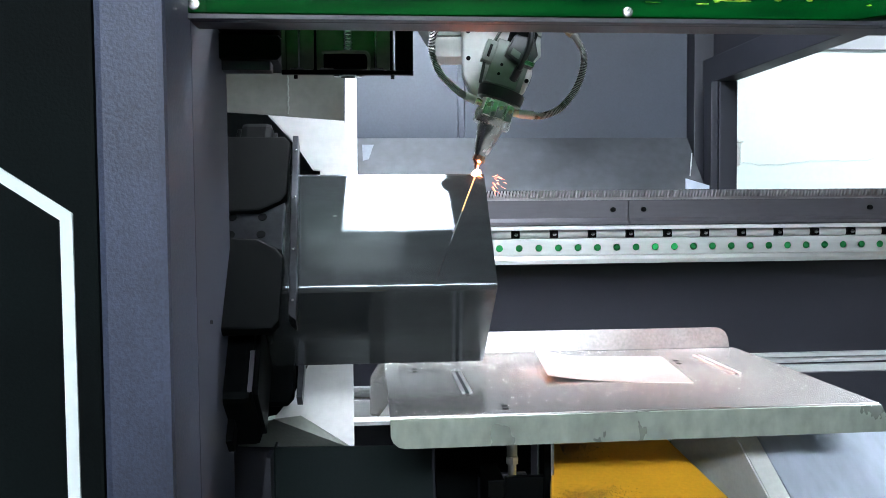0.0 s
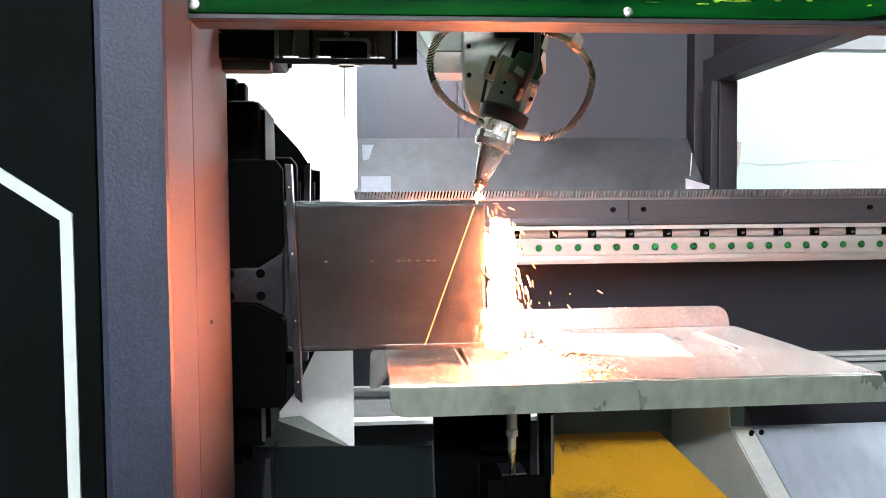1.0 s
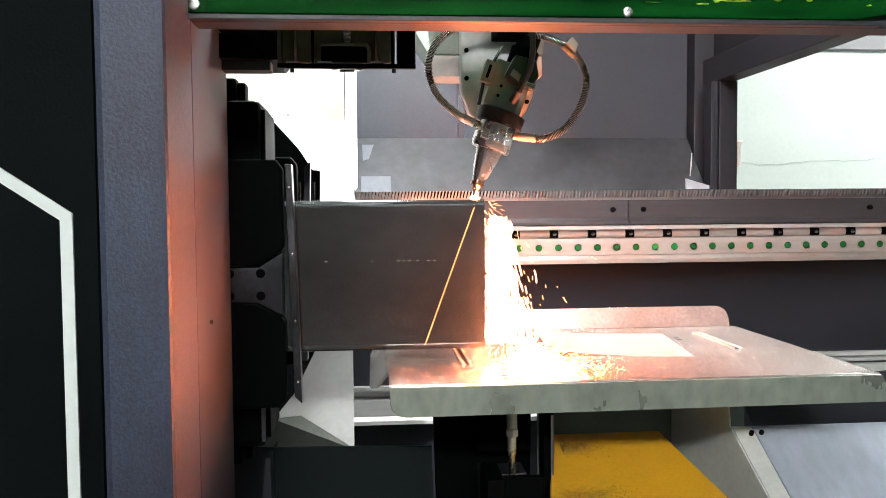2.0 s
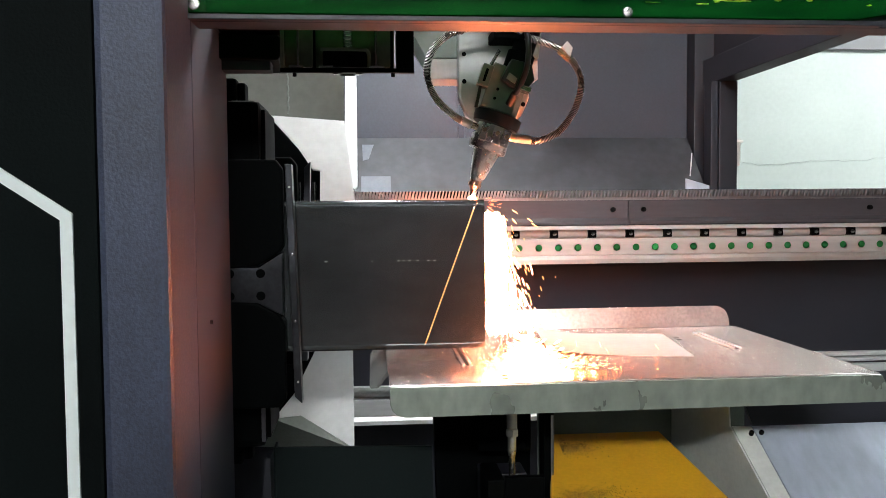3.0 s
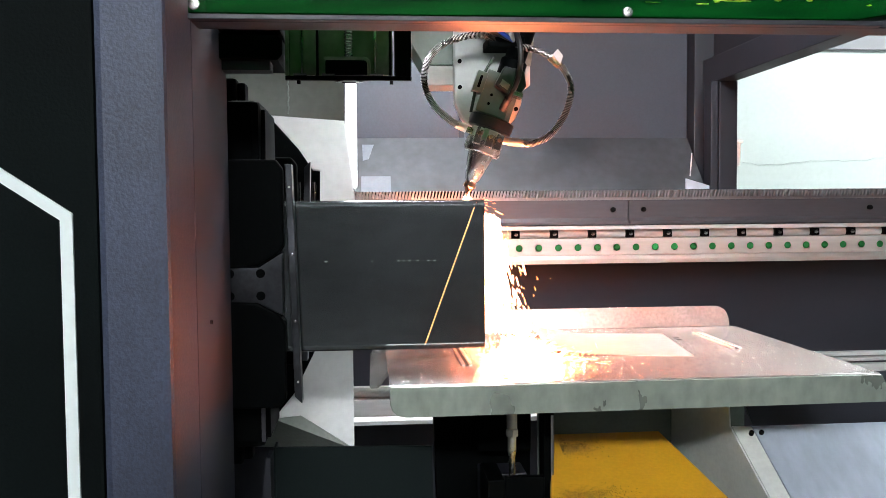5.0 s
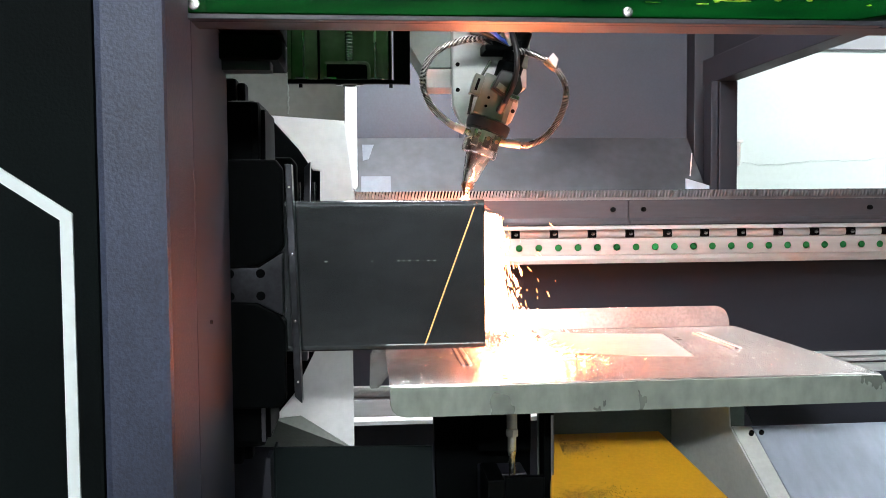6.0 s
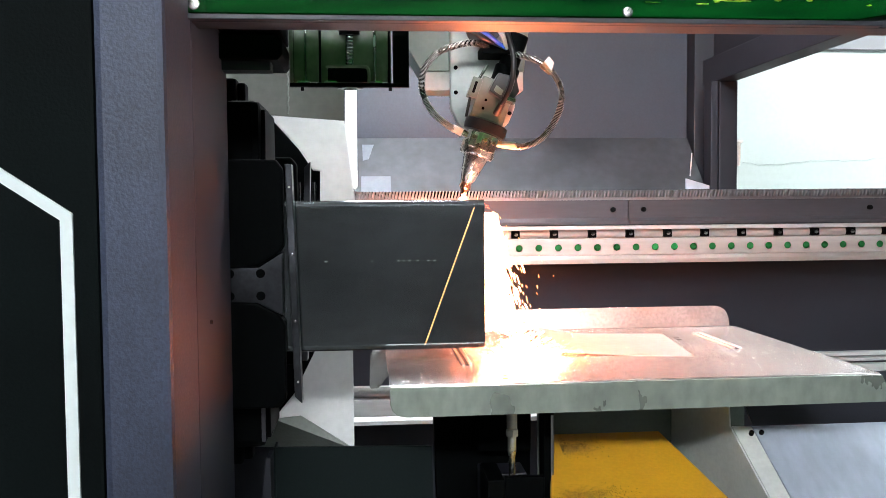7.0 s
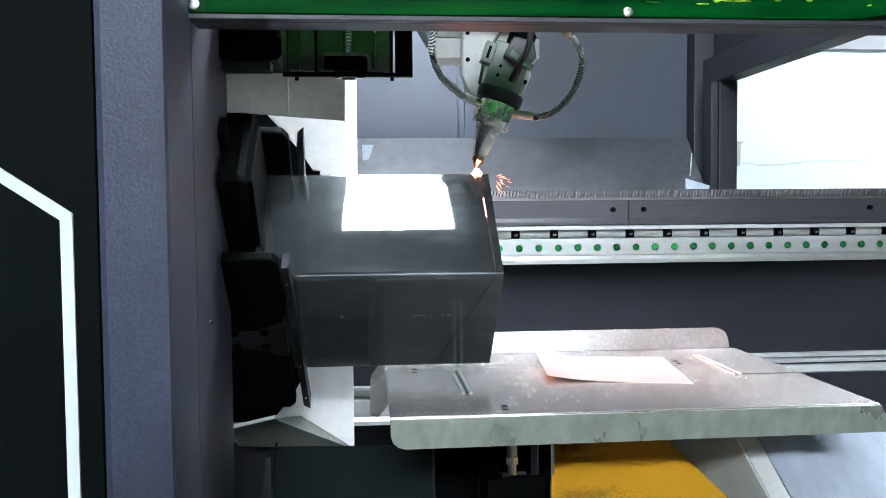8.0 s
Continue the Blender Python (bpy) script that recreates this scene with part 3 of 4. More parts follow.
def below_table():
    t = thing("yellow_scrap_chute", (0.45, 1.45, 0.6), "yellow painted scrap chute with sooty streaks", "chute")
    bm = bmesh.new()
    rows = [(1.62, 0.852, 0.352, 0.568), (1.40, 0.7905, 0.305, 0.617), (1.36, 0.760, 0.30, 0.626), (1.345, 0.750, 0.02, 0.63), (1.02, 0.56, 0.02, 0.66)]
    up = [[bm.verts.new((x, y, z)) for x in (a, c)] for y, z, a, c in rows]
    dn = [[bm.verts.new((x, y + 0.012, z - 0.014)) for x in (a, c)] for y, z, a, c in rows]
    for s in (up, dn):
        for q, r in zip(s, s[1:]):
            bm.faces.new((q[0], q[1], r[1], r[0]))
    for side in (0, 1):
        for i in range(len(rows) - 1):
            bm.faces.new((up[i][side], up[i + 1][side], dn[i + 1][side], dn[i][side]))
    bm.faces.new((up[0][0], up[0][1], dn[0][1], dn[0][0]))
    bm.faces.new((up[-1][0], up[-1][1], dn[-1][1], dn[-1][0]))
    part("sheet", bm, M_YELLOW, t)
    rng = random.Random(7)
    verts, faces = [], []
    for i in range(1900):
        if rng.random() < 0.5:
            y = 1.575 + rng.gauss(0, 0.014)
            x = 0.36 + abs(rng.gauss(0, 0.032))
        else:
            y = 1.425 + rng.gauss(0, 0.012)
            x = 0.375 + rng.gauss(0, 0.034)
        z = 0.852 - (1.62 - y) * 0.2795 + 0.0004
        s = rng.uniform(0.0004, 0.0008) * (1 + 1.2 * rng.random() ** 6)
        base = len(verts)
        verts += [(x - s, y - s, z - 0.0004), (x + s, y - s * 0.5, z - 0.0004), (x, y + s, z + 0.0002), (x, y, z + s)]
        faces += [(base, base + 1, base + 3), (base + 1, base + 2, base + 3), (base + 2, base, base + 3)]
    me = bpy.data.meshes.new("soot_dust")
    me.from_pydata([Vector(v) - ORIGIN[t.name] for v in verts], [], faces)
    me.materials.append(M_SOOT)
    o = new("soot_dust", me)
    o.parent = t
    tagged(o, "scattered black soot and dross grains", kind="stuff")
    part("leg", box(0.34, 0.60, 1.36, 1.60, 0.0, 0.44), M_BED, t)

    t = thing("chute_side_guard", (0.8, 1.5, 0.7), "blue-grey sloping sheet guard on an ivory bracket", "machine guard")
    part("back_panel", box(0.35, 0.80, 1.74, 1.752, 0.55, 0.93), M_HEADGREY, t)
    def slab(quad, thick=0.006):
        bm = bmesh.new()
        a = [bm.verts.new(p) for p in quad]
        c = [bm.verts.new((p[0], p[1] + thick * 0.75, p[2] - thick * 0.65)) for p in quad]
        bm.faces.new(a), bm.faces.new(c)
        for i in range(4):
            bm.faces.new((a[i], a[(i + 1) % 4], c[(i + 1) % 4], c[i]))
        return bm
    part("bracket", slab([(0.675, 1.52, 0.8845), (0.7125, 1.52, 0.8825), (0.7545, 1.20, 0.628), (0.722, 1.20, 0.628)], 0.012), M_BRACKET, t)
    bm = bmesh.new()
    q = [(1.522, 0.8845), (1.205, 0.632), (1.205, 0.50), (1.74, 0.50), (1.74, 0.95), (1.53, 0.95)]
    a, c = [bm.verts.new((0.674 + (1.52 - y) * 0.1469 - 0.003, y, z)) for y, z in q], [bm.verts.new((0.674 + (1.52 - y) * 0.1469, y, z)) for y, z in q]
    bm.faces.new(a), bm.faces.new(c)
    for i in range(6):
        bm.faces.new((a[i], a[(i + 1) % 6], c[(i + 1) % 6], c[i]))
    part("bracket_web", bm, M_BRACKET, t)
    part("guard_sheet", slab([(0.7135, 1.518, 0.884), (1.75, 1.518, 0.884), (1.75, 1.198, 0.6295), (0.7555, 1.198, 0.6295)], 0.004), M_BLUEPANEL, t, "sloping blue-grey sheet")
    part("upper_sheet", prism([(0.682, 0.98), (1.75, 0.98), (1.75, 0.883), (0.72, 0.883)], "y", 1.53, 1.54), M_BED, t)
    for x in (0.7055, 0.7245):
        part("screw", bolt((x, 1.505, 0.8735), (0, -0.62, 0.78), 0.0045, 0.006), M_BLACK, t)
    part("support", box(0.9, 1.6, 1.6, 1.7, 0.0, 0.6), M_BED, t)

    t = thing("lift_column", (0.2, 1.55, 0), "black lift column with aluminium profile", "lift column")
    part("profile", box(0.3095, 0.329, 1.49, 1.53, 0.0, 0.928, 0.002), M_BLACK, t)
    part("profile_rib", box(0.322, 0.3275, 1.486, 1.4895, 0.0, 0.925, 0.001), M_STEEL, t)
    # black plate stands in for the shaded interior behind the column
    part("dark_interior", prism([(0.12, 0.93), (0.31, 0.93), (0.31, 0.0), (0.15, 0.0)], "y", 1.62, 1.66), M_BLACK, t)
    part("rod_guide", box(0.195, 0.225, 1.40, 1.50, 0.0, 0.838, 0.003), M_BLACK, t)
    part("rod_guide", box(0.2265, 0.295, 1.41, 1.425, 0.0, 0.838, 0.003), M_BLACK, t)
    part("gearbox", box(0.205, 0.29, 1.55, 1.62, 0.0, 0.80, 0.003), M_BED, t)
    t = thing("lower_cover", (0.0, 1.58, 0), "dark sheet cover under the chuck", "machine panel")
    part("sheet", prism([(-0.175, 0.861), (0.112, 0.855), (0.135, 0.0), (-0.175, 0.0)], "y", 1.56, 1.566), M_COVER, t)
    part("side_fold", box(-0.179, -0.175, 1.558, 1.60, 0.0, 0.861, 0.001), M_COVER, t)
    solid("side_bracket", prism([(-0.20, 0.74), (-0.185, 0.86), (-0.178, 0.86), (-0.178, 0.0), (-0.215, 0.0)], "y", 1.50, 1.55), M_FRAME, "dark upright bracket beside the lower cover", "bracket")


# ---------------------------------------------------------------- moving things
def make_chuck():
    t = thing("rotary_chuck", (-0.2, AXIS_Y, AXIS_Z), "black four-jaw rotary chuck gripping the tube", "chuck")
    c = (0, AXIS_Y, AXIS_Z)
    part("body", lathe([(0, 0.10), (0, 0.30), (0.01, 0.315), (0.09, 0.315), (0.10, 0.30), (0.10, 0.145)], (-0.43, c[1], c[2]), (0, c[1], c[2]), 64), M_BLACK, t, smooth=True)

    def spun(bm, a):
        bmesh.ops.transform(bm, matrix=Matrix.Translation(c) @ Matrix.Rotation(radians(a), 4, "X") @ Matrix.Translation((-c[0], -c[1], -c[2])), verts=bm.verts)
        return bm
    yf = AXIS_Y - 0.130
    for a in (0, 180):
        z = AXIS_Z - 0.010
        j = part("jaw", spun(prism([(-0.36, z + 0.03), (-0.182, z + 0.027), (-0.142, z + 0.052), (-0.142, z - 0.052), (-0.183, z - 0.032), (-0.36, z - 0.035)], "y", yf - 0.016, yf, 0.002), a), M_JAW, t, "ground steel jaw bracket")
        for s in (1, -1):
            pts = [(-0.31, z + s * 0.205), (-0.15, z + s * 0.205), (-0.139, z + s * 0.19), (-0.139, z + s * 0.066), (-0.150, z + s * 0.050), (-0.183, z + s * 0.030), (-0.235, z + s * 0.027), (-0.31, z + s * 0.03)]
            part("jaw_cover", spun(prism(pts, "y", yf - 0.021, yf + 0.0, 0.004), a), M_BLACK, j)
            # black discs stand in for the shade inside the bolt holes
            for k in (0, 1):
                part("bolt_hole_disc", spun(cyl((-0.178 - 0.05 * k, yf - 0.0172, z + s * 0.0185), (-0.178 - 0.05 * k, yf - 0.014, z + s * 0.0185), 0.0075, seg=18), a), M_BLACK, j)
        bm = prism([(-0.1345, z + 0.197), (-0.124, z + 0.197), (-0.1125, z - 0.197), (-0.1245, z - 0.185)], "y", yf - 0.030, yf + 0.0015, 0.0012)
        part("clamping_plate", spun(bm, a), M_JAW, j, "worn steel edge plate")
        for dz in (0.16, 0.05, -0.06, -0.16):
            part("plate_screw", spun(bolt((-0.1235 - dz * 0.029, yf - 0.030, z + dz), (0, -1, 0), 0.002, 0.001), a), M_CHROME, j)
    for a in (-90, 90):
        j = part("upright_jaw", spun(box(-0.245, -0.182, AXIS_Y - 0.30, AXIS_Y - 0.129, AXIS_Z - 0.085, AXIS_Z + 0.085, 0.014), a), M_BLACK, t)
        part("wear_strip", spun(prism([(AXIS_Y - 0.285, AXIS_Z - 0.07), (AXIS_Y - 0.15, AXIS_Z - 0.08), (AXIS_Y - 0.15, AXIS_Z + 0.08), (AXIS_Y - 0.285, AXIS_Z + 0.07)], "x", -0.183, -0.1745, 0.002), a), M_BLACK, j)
        # thin grey strip laid along the jaw's edge
        part("grey_edge", spun(box(-0.1885, -0.1815, AXIS_Y - 0.288, AXIS_Y - 0.215, AXIS_Z + 0.0855, AXIS_Z + 0.0875, 0.0008), a), M_RACKBAR, j)
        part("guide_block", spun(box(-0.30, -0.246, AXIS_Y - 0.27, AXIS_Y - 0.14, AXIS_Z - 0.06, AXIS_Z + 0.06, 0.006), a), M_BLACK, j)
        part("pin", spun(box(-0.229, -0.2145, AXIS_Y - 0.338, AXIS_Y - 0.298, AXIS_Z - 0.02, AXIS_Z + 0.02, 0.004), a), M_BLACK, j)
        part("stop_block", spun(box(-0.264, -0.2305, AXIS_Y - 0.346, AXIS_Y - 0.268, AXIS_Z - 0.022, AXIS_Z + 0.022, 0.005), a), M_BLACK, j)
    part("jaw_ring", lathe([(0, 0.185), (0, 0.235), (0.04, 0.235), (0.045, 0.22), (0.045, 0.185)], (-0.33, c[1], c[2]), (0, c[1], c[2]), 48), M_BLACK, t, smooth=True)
    return t


def make_tube():
    """Square tube with rounded corners, 8 mm wall, and a slanting kerf round its front and top faces."""
    t = thing("square_steel_tube", (0, AXIS_Y, AXIS_Z), "dark mill-scaled square steel tube with a slanting cut", "steel tube")
    h, wall, r, seg = SIDE / 2, 0.008, 0.011, 8

    def ring(half, rad):
        out = []
        for cy, cz, a0 in ((1, 1, 0), (-1, 1, 90), (-1, -1, 180), (1, -1, 270)):
            for k in range(seg + 1):
                a = radians(a0 + 90 * k / seg)
                out.append((cy * (half - rad) + rad * math.cos(a), cz * (half - rad) + rad * math.sin(a)))
        return out
    outer, inner = ring(h, r), ring(h - wall, r - wall * 0.6)

    def cut(y, z):
        # where the kerf runs round the tube
        if y < -h + wall + 0.0005 and abs(z) < h - 0.0105:
            return 0.090 + (z + h) / SIDE * 0.094
        if z > h - 0.0145:
            return 0.184 - 0.004 * (y + h) / SIDE
        if z < -h + 0.02:
            return 0.090
        return 0.090 + (z + h) / SIDE * 0.09

    def gap(y, z):
        return 0.0006 if (y < -h + 0.0155 and z > -h + 0.0105) or (z > h - 0.0175 and y < h - 0.001) else 0.0

    def piece(x_of_start, x_of_end):
        bm = bmesh.new()
        rings = []
        for pts, ends in ((outer, (x_of_start, x_of_end)), (inner, (x_of_end, x_of_start))):
            for e in ends:
                rings.append([bm.verts.new((e(y, z), AXIS_Y + y, AXIS_Z + z)) for y, z in pts])
        n = len(outer)
        for s, u in zip(rings, rings[1:] + rings[:1]):
            for i in range(n):
                bm.faces.new((s[i], s[(i + 1) % n], u[(i + 1) % n], u[i]))
        return bm
    part("long_section", piece(lambda y, z: -0.95, lambda y, z: cut(y, z) - gap(y, z)), M_TUBE, t)
    part("end_section", piece(lambda y, z: cut(y, z) + gap(y, z), lambda y, z: 0.1965), M_TUBE, t)
    rng = random.Random(2)
    for x in (-0.075, 0.004, 0.047, 0.056, 0.066, 0.080, 0.098, 0.108):
        w = rng.uniform(0.002, 0.006)
        part("chalk_mark", box(x, x + w, AXIS_Y - h - 0.0004, AXIS_Y - h + 0.001, AXIS_Z + 0.0245, AXIS_Z + 0.0245 + rng.uniform(0.0006, 0.0012)), M_OLIVE, t, "faint pale chalk dash")
    return t


def make_kerf_glow():
    """Short glowing strips in the kerf that stand in for light from inside."""
    out = []
    h = SIDE / 2
    for k in range(6):
        z0, z1 = h - 0.014 - k * 0.0385, h - 0.014 - (k + 1) * 0.0385 + 0.001
        x0, x1 = 0.090 + (z0 + h) / SIDE * 0.094, 0.090 + (z1 + h) / SIDE * 0.094
        bm = bmesh.new()
        w = 0.0005 if k < 2 else 0.00032
        y = AXIS_Y - h + 0.0012
        for pts in ([(x0 - w, y, z0), (x0 + w, y, z0), (x1 + w, y, z1), (x1 - w, y, z1)],):
            a = [bm.verts.new((p[0], p[1], AXIS_Z + p[2])) for p in pts]
            c = [bm.verts.new((p[0], p[1] + 0.003, AXIS_Z + p[2])) for p in pts]
            bm.faces.new(a), bm.faces.new(c)
            for i in range(4):
                bm.faces.new((a[i], a[(i + 1) % 4], c[(i + 1) % 4], c[i]))
        out.append(part("kerf_light_strip", bm, M_KERF, TUBE, "glowing strip standing in for light through the cut"))
    return out


def make_table():
    t = thing("support_table", (0.4, 1.55, 1.029), "worn steel support table with folded edges", "machine table")
    part("top_plate", box(0.029, 0.814, 1.281, 1.823, 1.022, 1.029, 0.0015), M_TABLE, t)
    pts = [(0.0293, 1.027), (0.814, 1.027), (0.838, 0.983), (0.052, 0.980), (0.041, 0.983), (0.033, 0.990), (0.0293, 1.0)]
    part("front_flange", prism(pts, "y", 1.276, 1.2805, 0.001), M_FLANGE, t, "smudged greenish front edge")
    bm = bmesh.new()
    q = [(0.06, 1.0295), (0.802, 1.0295), (0.801, 1.050), (0.795, 1.064), (0.785, 1.0705), (0.775, 1.073), (0.06, 1.073)]
    a = [bm.verts.new((x, 1.824 + (z - 1.0295) * 0.25, z)) for x, z in q]
    c = [bm.verts.new((x, 1.829 + (z - 1.0295) * 0.25, z)) for x, z in q]
    bm.faces.new(a), bm.faces.new(c)
    for i in range(len(q)):
        bm.faces.new((a[i], a[(i + 1) % len(q)], c[(i + 1) % len(q)], c[i]))
    part("back_flange", bm, M_TABLE, t)
    bm = bmesh.new()
    q = [(0.028, 1.40, 1.028), (0.028, 1.82, 1.028), (0.000, 1.82, 0.985), (-0.002, 1.50, 0.982), (0.010, 1.42, 1.0)]
    a = [bm.verts.new(p) for p in q]
    c = [bm.verts.new((p[0] + 0.003, p[1], p[2] - 0.004)) for p in q]
    bm.faces.new(a), bm.faces.new(c)
    for i in range(5):
        bm.faces.new((a[i], a[(i + 1) % 5], c[(i + 1) % 5], c[i]))
    part("side_flange", bm, M_TABLE, t)
    for x, y0, y1 in ((0.165, 1.43, 1.62), (0.688, 1.53, 1.73)):
        part("slot_liner", box(x - 0.0035, x + 0.0035, y0, y1, 1.0285, 1.0300, 0.0005), M_RACKBAR, t)
        for s in (-1, 1):
            part("slot_rim", box(x + s * 0.0062 - 0.0028, x + s * 0.0062 + 0.0028, y0, y1, 1.029, 1.032, 0.0008), M_RAIL, t)
    # raised black discs stand in for the shade inside small holes
    for x, y in ((0.212, 1.312), (0.214, 1.335), (0.085, 1.63), (0.087, 1.66), (0.62, 1.65), (0.625, 1.68)):
        part("hole", cyl((x, y, 1.0285), (x, y, 1.0294), 0.0058, seg=16), M_BLACK, t)
    part("under_bar", box(0.04, 0.83, 1.33, 1.37, 0.974, 1.021, 0.002), M_BED, t)
    part("cylinder_sleeve", cyl((0.2435, 1.44, 1.021), (0.2435, 1.44, 0.915), 0.0082, seg=20), M_STEEL, t, smooth=True)
    part("cylinder_collar", cyl((0.2435, 1.44, 0.945), (0.2435, 1.44, 0.915), 0.0092, seg=20), M_SHEET, t, smooth=True)
    part("cylinder_nut", cyl((0.2435, 1.44, 0.914), (0.2435, 1.44, 0.902), 0.0112, seg=6), M_CHROME, t)
    part("cylinder_rod", lathe([(0, 0.0075), (0.03, 0.0075), (0.034, 0.006), (0.16, 0.006)], (0.2435, 1.44, 0.902), (0.2435, 1.44, 0.0), 18), M_CHROME, t, smooth=True)
    part("lift_plate", box(0.20, 0.30, 1.56, 1.60, 0.84, 1.021, 0.002), M_BLACK, t)
    return t


def make_offcut():
    """A thin bent sheet lying on the table."""
    bm = bmesh.new()
    nx, ny = 18, 10
    A, B, C, D = Vector((0.322, 1.512)), Vector((0.578, 1.462)), Vector((0.612, 1.726)), Vector((0.345, 1.766))
    up = []
    for i in range(nx + 1):
        row = []
        for j in range(ny + 1):
            u, v = i / nx, j / ny
            p = A.lerp(B, u).lerp(D.lerp(C, u), v)
            z = 1.0302 + 0.014 * max(0, 1 - u * 2.4) ** 2 * (0.35 + v) + 0.006 * max(0, 1 - u * 1.3) ** 2 * (1 - v)
            row.append((p.x, p.y, z))
        up.append(row)
    top = [[bm.verts.new(p) for p in r] for r in up]
    bot = [[bm.verts.new((p[0], p[1], p[2] - 0.0012)) for p in r] for r in up]
    for g in (top, bot):
        for i in range(nx):
            for j in range(ny):
                bm.faces.new((g[i][j], g[i + 1][j], g[i + 1][j + 1], g[i][j + 1]))
    for i in range(nx):
        for j in (0, ny):
            bm.faces.new((top[i][j], top[i + 1][j], bot[i + 1][j], bot[i][j]))
    for j in range(ny):
        for i in (0, nx):
            bm.faces.new((top[i][j], top[i][j + 1], bot[i][j + 1], bot[i][j]))
    return solid("sheet_offcut", bm, M_SHEET, "thin bent steel sheet offcut lying on the table", "sheet metal", at=(0.45, 1.6, 1.029), smooth=True)


def make_filings():
    rng = random.Random(11)
    verts, faces = [], []
    for i in range(900):
        k = rng.random()
        if k < 0.45:
            x, y = rng.gauss(0.70, 0.045), rng.gauss(1.50, 0.05)
        elif k < 0.75:
            x, y = rng.gauss(0.25, 0.05), rng.gauss(1.72, 0.04)
        else:
            x, y = rng.uniform(0.25, 0.75), rng.uniform(1.32, 1.8)
        if not (0.05 < x < 0.80 and 1.29 < y < 1.81):
            continue
        s = rng.uniform(0.0003, 0.0008)
        base = len(verts)
        a = rng.uniform(0, 6)
        z = 1.0288
        for da in (0, 2.1, 4.2):
            verts.append((x + s * math.cos(a + da), y + s * 1.6 * math.sin(a + da), z))
        verts.append((x, y, z + s * 1.3))
        faces += [(base, base + 1, base + 3), (base + 1, base + 2, base + 3), (base + 2, base, base + 3)]
    at = Vector((0.45, 1.55, 1.029))
    me = bpy.data.meshes.new("metal_filings")
    me.from_pydata([Vector(v) - at for v in verts], [], faces)
    me.materials.append(M_STRIPE)
    o = new("metal_filings", me)
    o.location = at
    return tagged(o, "bright metal filings scattered on the table", "metal filings", kind="stuff")


def make_dross():
    """Dark grains in drifts under the tube's end and along its shadow."""
    rng = random.Random(17)
    drifts = ((0.29, 1.68, 0.055, 0.045), (0.11, 1.74, 0.04, 0.03), (0.21, 1.42, 0.06, 0.05), (0.36, 1.44, 0.05, 0.03), (0.60, 1.45, 0.05, 0.02))
    verts, faces = [], []
    for i in range(2600):
        cx, cy, sx, sy = drifts[min(4, int(rng.random() ** 1.4 * 5))]
        x, y = rng.gauss(cx, sx), rng.gauss(cy, sy)
        if not (0.04 < x < 0.80 and 1.285 < y < 1.815):
            continue
        s, a, base = rng.uniform(0.0003, 0.0006) * (1 + 1.6 * rng.random() ** 8), rng.uniform(0, 6), len(verts)
        for da in (0, 2.1, 4.2):
            verts.append((x + s * math.cos(a + da), y + s * 1.8 * math.sin(a + da), 1.0288))
        verts.append((x, y, 1.0288 + s))
        faces += [(base, base + 1, base + 3), (base + 1, base + 2, base + 3), (base + 2, base, base + 3)]
    at = Vector((0.3, 1.6, 1.029))
    me = bpy.data.meshes.new("dross_grains")
    me.from_pydata([Vector(v) - at for v in verts], [], faces)
    me.materials.append(M_SOOT)
    o = new("dross_grains", me)
    o.location = at
    return tagged(o, "dark dross grains scattered over the table", "dross grains", kind="stuff")


TIP = Vector((0.187, 1.44, 1.328))
LEAN = Vector((0.334, 0.0, 0.9426))       # the head's own axis


